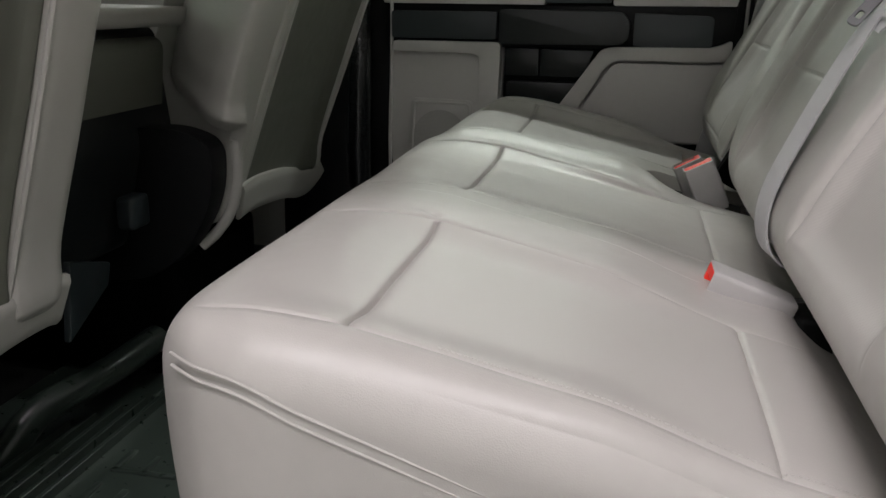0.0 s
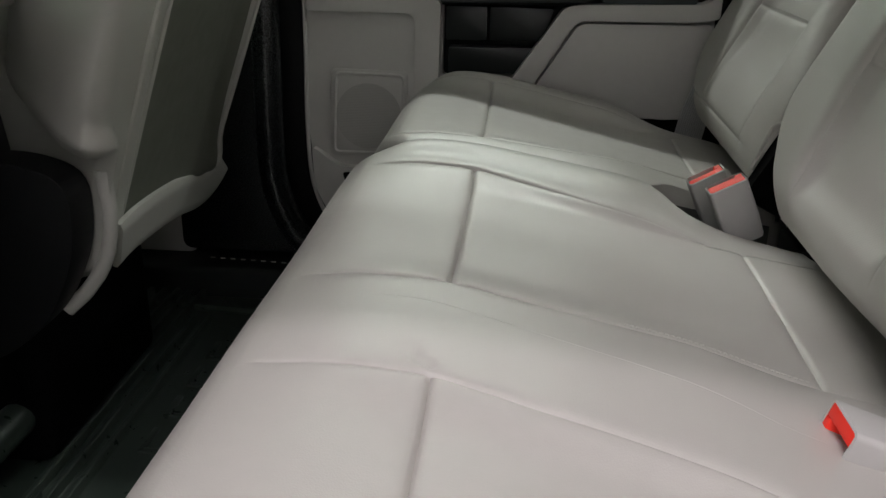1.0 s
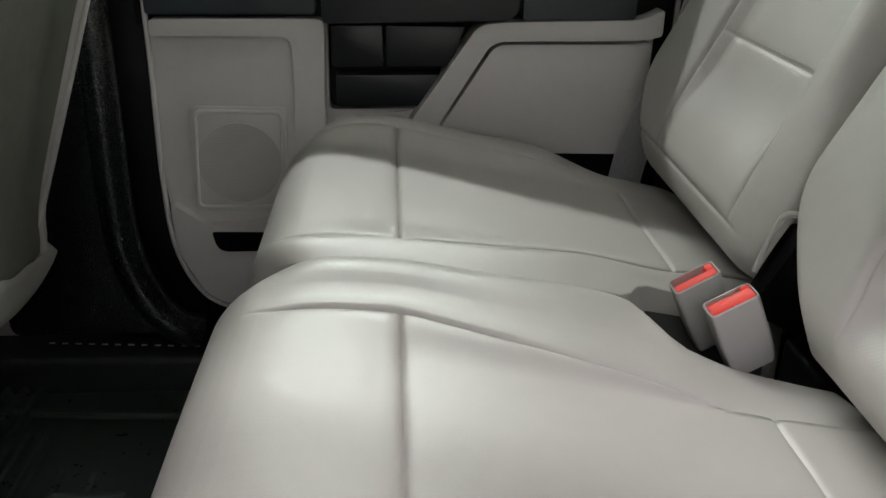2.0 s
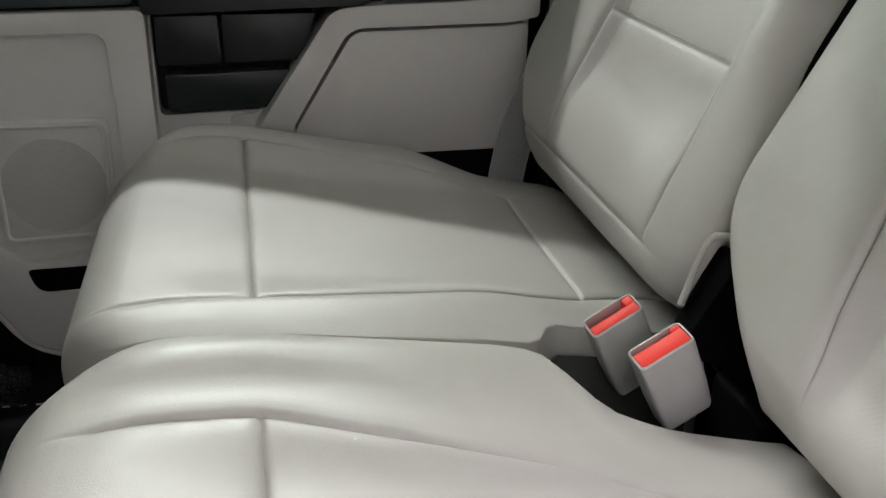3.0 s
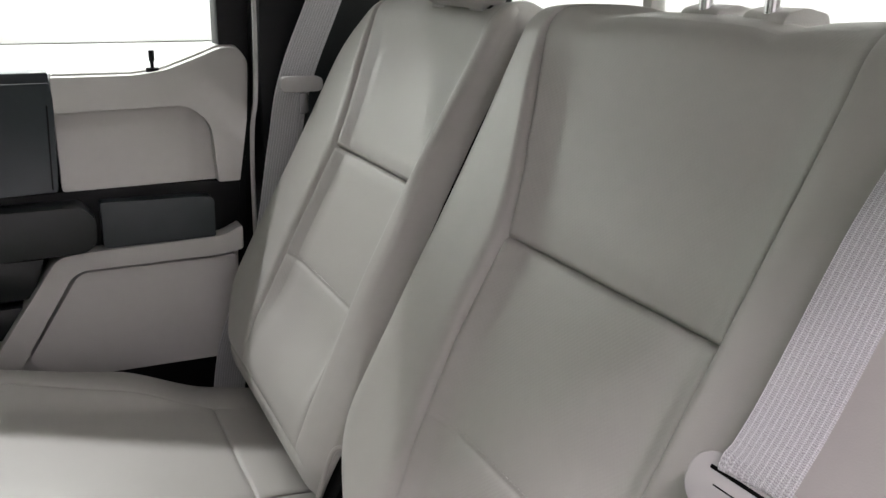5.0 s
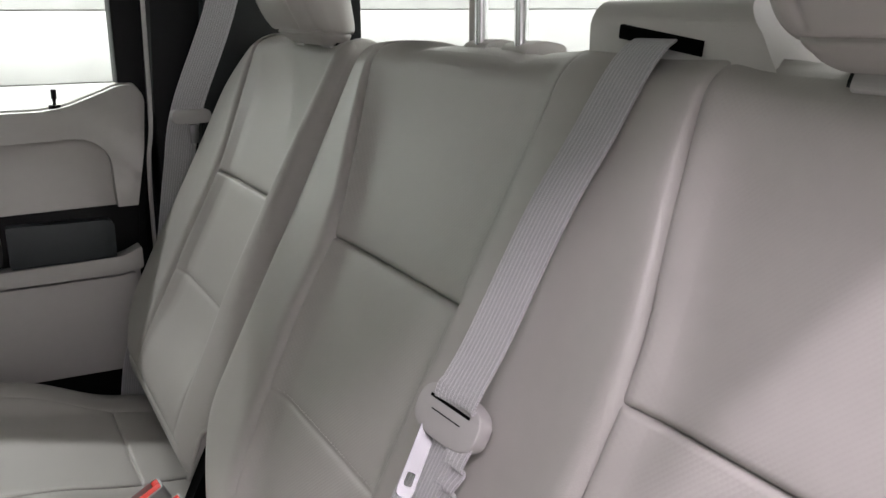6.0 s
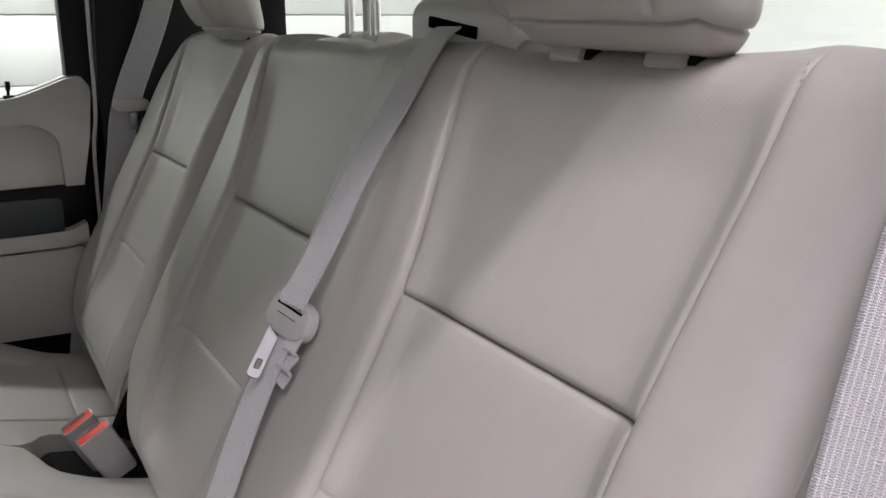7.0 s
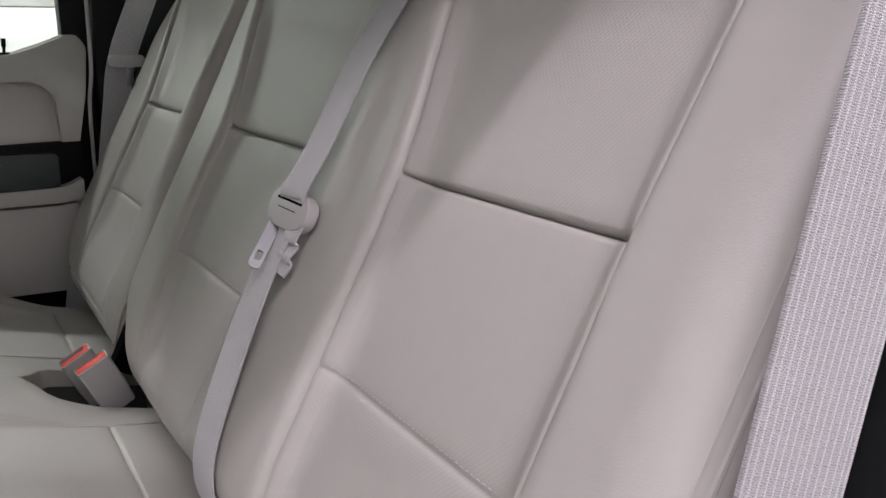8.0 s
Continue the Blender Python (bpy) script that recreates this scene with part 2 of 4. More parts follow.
def lines(lo, hi, step, seams=(), edge=0.0):
    """Grid lines from lo to hi, closer together at the seams and, where edge is given, in the rounded rims."""
    vals = list(np.linspace(lo, hi, max(2, int((hi - lo) / step) + 1)))
    if edge:
        vals += list(lo + edge * np.array([0.03, 0.12, 0.25, 0.4, 0.55, 0.7, 0.85, 1])) + list(hi - edge * np.array([0.03, 0.12, 0.25, 0.4, 0.55, 0.7, 0.85, 1]))
    for s in seams:
        vals += [s + o for o in (-0.018, -0.011, -0.0065, -0.0035, -0.0015, 0, 0.0015, 0.0035, 0.0065, 0.011, 0.018)]
    keep = []
    for v in sorted(v for v in vals if lo <= v <= hi):
        if not keep or v - keep[-1] > 0.0012:
            keep.append(v)
    keep[-1] = hi
    return np.array(keep)


def padded(xs, ys, zs, r, deform, split, mats, parent, names):
    """A rounded box of upholstery on a grid of lines; deform(p, q, n) gives the places from the grid's points, the rounded points
    and the normals; split(p, n) gives each face's part."""
    size = (len(xs), len(ys), len(zs))
    index, pts = {}, []

    def vid(i, j, k):
        if (i, j, k) not in index:
            index[i, j, k] = len(pts)
            pts.append((xs[i], ys[j], zs[k]))
        return index[i, j, k]

    faces = []
    for axis in range(3):
        a, b = [m for m in range(3) if m != axis]
        for end in (0, size[axis] - 1):
            for i in range(size[a] - 1):
                for j in range(size[b] - 1):
                    quad = []
                    for di, dj in ((0, 0), (1, 0), (1, 1), (0, 1)):
                        key = [0, 0, 0]
                        key[axis], key[a], key[b] = end, i + di, j + dj
                        quad.append(vid(*key))
                    flip = (end == 0) != (axis == 1)
                    faces.append(quad[::-1] if flip else quad)
    p = np.array(pts)
    lo = np.array([xs[0], ys[0], zs[0]])
    hi = np.array([xs[-1], ys[-1], zs[-1]])
    inner = np.clip(p, lo + r, hi - r)
    way = p - inner
    length = np.maximum(np.linalg.norm(way, axis=1, keepdims=True), 1e-9)
    n = way / length
    q = inner + n * r
    out = deform(p, q, n)
    f = np.array(faces)
    keys = split(p[f].mean(axis=1), n[f].mean(axis=1))
    made = []
    for key, name in enumerate(names):
        sub = f[keys == key]
        if not len(sub):
            continue
        used, inv = np.unique(sub, return_inverse=True)
        me = bpy.data.meshes.new(name)
        me.from_pydata(out[used].tolist(), [], inv.reshape(-1, 4).tolist())
        ob = new(name, finish(me, mats[key], 0))
        ob.parent = made[0] if made else parent
        made.append(ob)
    return made


def bell(d, s):
    return np.exp(-(d / s) ** 2)


def step(a, b, v):
    t = np.clip((v - a) / (b - a), 0, 1)
    return t * t * (3 - 2 * t)


def ripple(a, b, k, seed):
    """Slow unevenness of stretched vinyl, about plus or minus one."""
    rnd = random.Random(seed)
    s = 0
    for _ in range(5):
        fa, fb, ph = rnd.uniform(-k, k), rnd.uniform(-k, k), rnd.uniform(0, 6.3)
        s = s + np.sin(fa * a + fb * b + ph)
    return s / 3


# ---- the cab's shell ----
FLOOR_Z, ROOF_Z, DOOR_Y = -0.03, 1.40, 1.90

floor = tagged(part("floor", box(-1.9, 0.62, 0.24, 1.96, FLOOR_Z - 0.06, FLOOR_Z - 0.012, 0), CARPET),
               "black carpeted cab floor", "floor", kind="structure")
roof = tagged(part("ceiling", box(-1.7, 0.72, 0.49, 1.91, ROOF_Z, ROOF_Z + 0.06, 0.01), HEADLINER),
              "pale grey cloth headliner", "ceiling", kind="structure")
# rear wall with its window
rear = thing("wall_rear", "black cab back wall below a wide rear window", "wall", kind="structure")
part("lower_panel", box(0.53, 0.59, 0.20, 2.0, FLOOR_Z, 0.80, 0.004), BLACK, rear)
part("upper_panel", box(0.53, 0.59, 0.20, 2.0, 1.26, ROOF_Z + 0.06, 0.004), BLACK, rear)
part("side_panel", box(0.53, 0.59, 0.20, 0.37, 0.80, 1.26, 0.004), BLACK, rear)
part("side_panel", box(0.53, 0.59, 1.84, 2.0, 0.80, 1.26, 0.004), BLACK, rear)
rear_win = thing("window_rear", "wide sliding rear window with slim frames", "window", kind="structure")
part("pane", box(0.56, 0.564, 0.37, 1.84, 0.80, 1.26, 0), GLASS, rear_win).visible_shadow = False
for y in (0.80, 1.40):
    part("window_frame", box(0.552, 0.572, y - 0.008, y + 0.008, 0.80, 1.26, 0.002), TRIM, rear_win)

# front of the cab: dashboard and firewall, only glimpsed between the seats
tagged(part("dashboard", prism(rounded([(-1.9, 0.0), (-1.9, 0.78), (-1.62, 0.80), (-1.50, 0.66), (-1.55, 0.40), (-1.75, 0.0)], 0.04), 0.26, 1.94, 0.004), BLACK),
       "black dashboard ahead of the front seats", "dashboard")
tagged(part("wall_front", box(-1.98, -1.9, 0.2, 2.0, -0.1, 0.80, 0), BLACK), "black firewall", "wall", kind="structure")
tagged(part("windshield_header", box(-1.75, -1.66, 0.22, 1.98, 1.28, 1.40, 0.01), BLACK), "black windshield header", "trim", kind="structure")
shield = part("windshield", prism([(-1.93, 0.80), (-1.926, 0.80), (-1.70, 1.33), (-1.704, 1.33)], 0.24, 1.96, 0), GLASS)
shield.visible_shadow = False
tagged(shield, "raked glass windshield", "window", kind="structure")


# near side: pillars, sill and roof rail round the open door
def leaning(bm):
    """Leans a pillar inwards to the roof above the belt line."""
    for v in bm.verts:
        v.co.y += 0.38 * max(0.0, v.co.z - 0.95)
    return bm


near = thing("wall_near", "body side with the rear door standing open", "wall", kind="structure")
part("sill", box(-1.9, 0.60, 0.20, 0.30, -0.22, 0.0, 0.012, 3), BLACK, near)
part("roof_rail", prism_x([(0.415, 1.30), (0.432, 1.284), (0.47, 1.288), (0.50, 1.31), (0.50, ROOF_Z + 0.06), (0.42, ROOF_Z + 0.055)], -1.7, 0.72), BLACK, near)
part("centre_pillar", leaning(prism([(-0.74, 0.0), (-0.60, 0.0), (-0.60, 0.9), (-0.62, 1.34), (-0.74, 1.34), (-0.74, 0.9)], 0.20, 0.31, 0.01, 3)), BLACK, near)
part("rear_pillar", leaning(prism(rounded([(0.34, 0.0), (0.525, 0.0), (0.525, 0.95), (0.525, 1.34), (0.42, 1.34), (0.375, 0.95), (0.36, 0.75), (0.34, 0.4)], 0.03), 0.20, 0.34, 0.008, 3)), BLACK, near)
part("front_pillar", prism([(-1.95, -0.1), (-1.7, -0.1), (-1.75, 0.8), (-1.66, 1.34), (-1.74, 1.34), (-1.95, 0.8)], 0.20, 0.30, 0.01), BLACK, near)
part("front_door_panel", box(-1.72, -0.745, 0.22, 0.29, 0.0, 0.80, 0.01), TRIM, near)

# far side: pillars and roof rail
far = thing("wall_far", "black trimmed pillars and rail beside the closed door", "wall", kind="structure")
part("roof_rail", box(-1.7, 0.72, 1.90, 2.0, 1.27, ROOF_Z + 0.06, 0.012, 3), BLACK, far)
part("sill", box(-1.9, 0.66, 1.82, 2.02, -0.22, 0.030, 0.012, 3), SATIN_BLACK, far)
part("centre_pillar", prism(rounded([(-0.78, 0.062), (-0.54, 0.062), (-0.562, 0.10), (-0.590, 0.18), (-0.597, 0.32), (-0.59, 0.6), (-0.61, 1.28), (-0.76, 1.28)], 0.02), 1.84, 1.93, 0.03, 5), PILLAR, far)
part("pillar_edge", tube(smooth_path([(-0.612, 1.855, 1.27), (-0.594, 1.853, 0.6), (-0.597, 1.853, 0.3), (-0.592, 1.853, 0.19), (-0.564, 1.853, 0.11), (-0.530, 1.856, 0.068), (-0.500, 1.866, 0.052)]), 0.026, 20), PILLAR, far)
part("pillar_backing", box(-0.80, -0.50, 1.94, 2.0, -0.2, 1.28, 0.004), BLACK, far)
part("sill_backing", box(-0.62, 0.25, 1.992, 2.03, -0.15, 0.30, 0.004), BLACK, far)
part("pillar_backing", box(0.20, 0.30, 2.0, 2.05, -0.2, 1.28, 0.004), BLACK, far)
part("rear_pillar", prism(rounded([(0.245, 0.0), (0.525, 0.0), (0.525, 1.28), (0.27, 1.28), (0.245, 0.8)], 0.02), 1.925, 2.0, 0.008, 3), BLACK, far)
part("pillar_trim", prism(rounded([(0.30, 0.55), (0.528, 0.55), (0.528, 1.28), (0.36, 1.28)], 0.02), 1.90, 1.93, 0.008, 3), SATIN_BLACK, far)
part("front_pillar", prism([(-1.95, -0.1), (-1.7, -0.1), (-1.75, 0.8), (-1.66, 1.34), (-1.74, 1.34), (-1.95, 0.8)], 1.90, 2.0, 0.01), BLACK, far)
part("front_door_panel", box(-1.72, -0.785, 1.90, 1.98, 0.0, 0.80, 0.01), TRIM, far)
part("door_seal", tube(smooth_path([(0.222, 1.905, 0.36), (0.221, 1.905, 0.55), (0.224, 1.905, 0.68), (0.234, 1.907, 0.76), (0.24, 1.91, 1.0), (0.25, 1.91, 1.26)]), 0.0035), BUCKLE_GREY, far, "pale rubber door seal")


# ---- the far rear door ----
def door_part(name, bm, mat, parent, label="", sharp=38):
    """A part of the far door; above the black band the door leans outwards to its window."""
    for v in bm.verts:
        f = 0.45 * max(0.0, min(v.co.z, 0.80) - 0.612)
        grow = 1 + f / 1.23
        v.co = Vector((-0.1 + (v.co.x + 0.1) * grow, v.co.y + f, v.co.z - 0.06 * f))
    return part(name, bm, mat, parent, label, sharp)


def far_door():
    door = thing("door_far", "closed rear door with pale grey and black trim", "door", kind="structure", at=(0, 0, 0))
    Y = DOOR_Y
    # backing shell in black, with the window opening above it
    shell = rounded([(-0.56, 0.30), (-0.55, 0.18), (-0.505, 0.095), (-0.42, 0.055), (0.02, 0.055), (0.20, 0.26), (0.215, 0.60), (0.226, 0.80),
                     (0.205, 0.806), (0.15, 0.794), (0.09, 0.768), (0.04, 0.762), (-0.56, 0.762)], 0.012)
    door_part("door_shell", prism(shell, Y + 0.03, Y + 0.09, 0.004), BLACK, door)
    for pts in ([(-0.56, 0.774), (-0.535, 0.774), (-0.535, 1.29), (-0.56, 1.29)], [(0.200, 0.80), (0.232, 0.80), (0.232, 1.29), (0.200, 1.29)],
                [(-0.56, 1.255), (0.232, 1.255), (0.232, 1.29), (-0.56, 1.29)]):
        door_part("window_frame", prism(pts, Y + 0.02, Y + 0.07, 0.004), SATIN_BLACK, door)
    pane = door_part("pane", box(-0.54, 0.21, Y + 0.055, Y + 0.059, 0.76, 1.27, 0), GLASS, door)
    pane.visible_shadow = False
    # upper trim: pale, with a raised border round a shallow recess
    top = [(-0.05, 0.612), (0.198, 0.614), (0.213, 0.70), (0.219, 0.79), (0.204, 0.812), (0.178, 0.812), (0.142, 0.797), (0.10, 0.781), (0.06, 0.775), (-0.05, 0.775)]
    door_part("upper_trim", prism(rounded(top, 0.006), Y + 0.012, Y + 0.05, 0.006, 3), TRIM, door)
    door_part("upper_trim_bulge", prism(rounded([(-0.05, 0.723), (0.125, 0.727), (0.160, 0.70), (0.166, 0.614), (0.198, 0.614), (0.212, 0.70), (0.217, 0.788), (0.204, 0.809), (0.178, 0.809), (0.142, 0.794), (0.10, 0.778), (0.06, 0.772), (-0.05, 0.772)], [0.002, 0.02, 0.03, 0.002, 0.002, 0.01, 0.01, 0.008, 0.008, 0.01, 0.01, 0.01, 0.002]), Y - 0.012, Y + 0.03, 0.013, 5), TRIM, door)
    door_part("upper_trim", prism(rounded([(-0.55, 0.612), (-0.193, 0.612), (-0.193, 0.775), (-0.55, 0.775)], 0.006), Y - 0.002, Y + 0.05, 0.006, 3), TRIM, door)
    # dark stitched pad hanging over the trim
    pad = door_part("arm_pad", prism(rounded([(-0.190, 0.616), (-0.055, 0.618), (-0.049, 0.742), (-0.052, 0.765), (-0.188, 0.765), (-0.19, 0.74)], 0.004), Y - 0.012, Y + 0.03, 0.005, 3), SLATE, door, "dark slate stitched pad")
    door_part("pad_top", prism(rounded([(-0.188, 0.762), (-0.052, 0.762), (-0.052, 0.779), (-0.188, 0.779)], 0.004), Y - 0.004, Y + 0.05, 0.005, 3), SLATE, pad)
    for x in (-0.062, -0.183):
        door_part("stitching", tube([(x, Y - 0.0125, 0.622), (x + 0.004, Y - 0.0125, 0.735)], 0.0011, 6), BLACK, pad)
    # black band with the pull handle
    door_part("black_band", prism(rounded([(-0.55, 0.520), (0.196, 0.524), (0.203, 0.612), (-0.55, 0.612)], 0.006), Y + 0.012, Y + 0.045, 0.004), BLACK, door)
    door_part("pull_handle", prism(rounded([(-0.285, 0.530), (-0.030, 0.533), (-0.014, 0.545), (-0.012, 0.580), (-0.030, 0.600), (-0.285, 0.602)], 0.008), Y - 0.038, Y + 0.02, 0.013, 3), SATIN_BLACK, door)
    door_part("band_insert", prism(rounded([(-0.004, 0.530), (0.156, 0.530), (0.157, 0.588), (0.150, 0.594), (-0.004, 0.598)], 0.005), Y - 0.014, Y + 0.03, 0.012, 3), SLATE, door)
    door_part("band_insert", prism(rounded([(-0.530, 0.538), (-0.296, 0.538), (-0.296, 0.596), (-0.530, 0.596)], 0.006), Y - 0.010, Y + 0.03, 0.010, 3), SLATE, door)
    # black pocket below the handle
    door_part("pocket_panel", prism(rounded([(-0.277, 0.462), (-0.203, 0.462), (-0.203, 0.520), (-0.277, 0.520)], 0.004), Y + 0.004, Y + 0.04, 0.004), SATIN_BLACK, door)
    door_part("pocket_panel", prism(rounded([(-0.198, 0.462), (-0.105, 0.462), (-0.085, 0.518), (-0.198, 0.520)], 0.004), Y + 0.004, Y + 0.04, 0.004), SATIN_BLACK, door)
    door_part("pocket_panel", prism(rounded([(-0.272, 0.402), (-0.15, 0.402), (-0.115, 0.448), (-0.272, 0.448)], 0.004), Y + 0.008, Y + 0.04, 0.004), SATIN_BLACK, door)
    # lower front panel with the loudspeaker field and a slot
    low = [(-0.527, 0.534), (-0.532, 0.30), (-0.527, 0.18), (-0.487, 0.098), (-0.42, 0.07), (-0.14, 0.07), (-0.14, 0.395), (-0.285, 0.393), (-0.282, 0.534)]
    door_part("lower_trim", prism(rounded(low, [0.004, 0.04, 0.04, 0.03, 0.02, 0.01, 0.01, 0.01, 0.012]), Y + 0.026, Y + 0.05, 0.005, 3), TRIM, door)
    door_part("trim_panel", prism(rounded([(-0.534, 0.512), (-0.330, 0.512), (-0.337, 0.10), (-0.40, 0.085), (-0.47, 0.10), (-0.515, 0.15), (-0.535, 0.26)], [0.004, 0.01, 0.01, 0.03, 0.05, 0.06, 0.06]), Y + 0.004, Y + 0.03, 0.004, 3), TRIM, door)
    door_part("trim_rim", prism(rounded([(-0.527, 0.510), (-0.330, 0.508), (-0.333, 0.30), (-0.355, 0.235), (-0.40, 0.225), (-0.475, 0.222), (-0.505, 0.245), (-0.528, 0.262), (-0.525, 0.18), (-0.485, 0.100), (-0.41, 0.074), (-0.287, 0.074), (-0.289, 0.395), (-0.284, 0.532), (-0.525, 0.532)],
                     [0.006, 0.02, 0.05, 0.03, 0.02, 0.03, 0.03, 0.03, 0.03, 0.03, 0.02, 0.01, 0.01, 0.012, 0.006]), Y - 0.014, Y + 0.03, 0.011, 5), TRIM, door)
    spk = door_part("speaker_panel", prism(rounded([(-0.488, 0.406), (-0.345, 0.403), (-0.352, 0.240), (-0.497, 0.240)], 0.012), Y + 0.0015, Y + 0.03, 0.002), TRIM, door)
    door_part("speaker_border", tube([Vector((x, Y + 0.0015, z)) for x, z in rounded([(-0.480, 0.398), (-0.353, 0.395), (-0.360, 0.248), (-0.488, 0.248)], 0.012)] + [Vector((-0.480, Y + 0.0015, 0.386))], 0.0032, 8), TRIM, spk)
    door_part("speaker_disc", tube([(-0.42, Y + 0.0003, 0.318), (-0.42, Y + 0.012, 0.318)], 0.062, 40), GRILLE, spk, "grey loudspeaker mesh", sharp=30)
    door_part("slot", prism(rounded([(-0.470, 0.213), (-0.36, 0.211), (-0.36, 0.180), (-0.462, 0.180)], [0.006, 0.006, 0.006, 0.016]), Y - 0.0165, Y + 0.02, 0.002), VOID, door, "dark slot")
    # pale pocket front beside the seat
    pocket = [(-0.160, 0.390), (-0.068, 0.522), (-0.04, 0.527), (0.165, 0.530), (0.196, 0.545), (0.196, 0.495), (0.19, 0.33), (0.13, 0.322), (-0.20, 0.335), (-0.20, 0.39)]
    door_part("map_pocket", prism(rounded(pocket, [0.02, 0.02, 0.01, 0.02, 0.006, 0.01, 0.02, 0.01, 0.01, 0.01]), Y + 0.022, Y + 0.04, 0.006, 3), TRIM, door)
    door_part("pocket_front", prism(rounded([(-0.121, 0.372), (-0.046, 0.488), (-0.034, 0.495), (0.155, 0.495), (0.186, 0.499), (0.184, 0.345), (0.16, 0.330), (-0.10, 0.335)], 0.010), Y - 0.008, Y + 0.03, 0.006, 3), TRIM, door)
    door_part("pocket_rim", prism(rounded([(-0.160, 0.392), (-0.068, 0.524), (-0.04, 0.528), (0.165, 0.531), (0.196, 0.546), (0.196, 0.508), (0.16, 0.502), (-0.036, 0.502), (-0.052, 0.494), (-0.136, 0.360), (-0.172, 0.372)],
                     [0.02, 0.02, 0.01, 0.02, 0.006, 0.006, 0.01, 0.016, 0.014, 0.006, 0.006]), Y - 0.020, Y + 0.02, 0.008, 4), TRIM, door)
    door_part("door_edge", tube(smooth_path([(-0.531, Y - 0.002, 0.80), (-0.532, Y - 0.002, 0.5), (-0.5365, Y - 0.002, 0.30), (-0.529, Y - 0.002, 0.18), (-0.492, Y - 0.002, 0.10), (-0.43, Y - 0.002, 0.066)]), 0.004, 8), TRIM, door)
    # lock pin
    pin = door_part("lock_pin", tube([(0.085, Y + 0.008, 0.760), (0.085, Y + 0.008, 0.803)], 0.0026, 10), BLACK, door)
    door_part("pin_head", tube([(0.085, Y + 0.008, 0.790), (0.085, Y + 0.008, 0.806)], 0.0042, 10), BLACK, pin)
    door_part("pin_collar", tube([(0.085, Y + 0.008, 0.764), (0.085, Y + 0.008, 0.7805)], 0.009, 14), BLACK, pin)
    return door


far_door()


# ---- the rear bench: cushions ----
bench_wide = thing("rear_bench", "wide two-place part of a pale grey vinyl rear bench", "car seat", "rear bench")
bench_narrow = thing("rear_bench", "narrow one-place part of a pale grey vinyl rear bench", "car seat", "rear bench")


def seam_lines(d):
    return 0.0048 * bell(d, 0.0016) + 0.0022 * bell(d, 0.008)


def corner_round(x, y, x0, end, rad):
    """Turns the square corner at x0, end in plan into a round one."""
    u = np.clip((x0 + rad - x) / rad, 0, 1)
    away = (y - end) if end < 1.0 or end == 1.346 else (end - y)
    v = np.clip((rad - away) / rad, 0, 1)
    du, dv = u - u * np.sqrt(1 - v * v / 2), v - v * np.sqrt(1 - u * u / 2)
    sign = 1 if end < 1.0 or end == 1.346 else -1
    return x + rad * du, y + sign * rad * dv


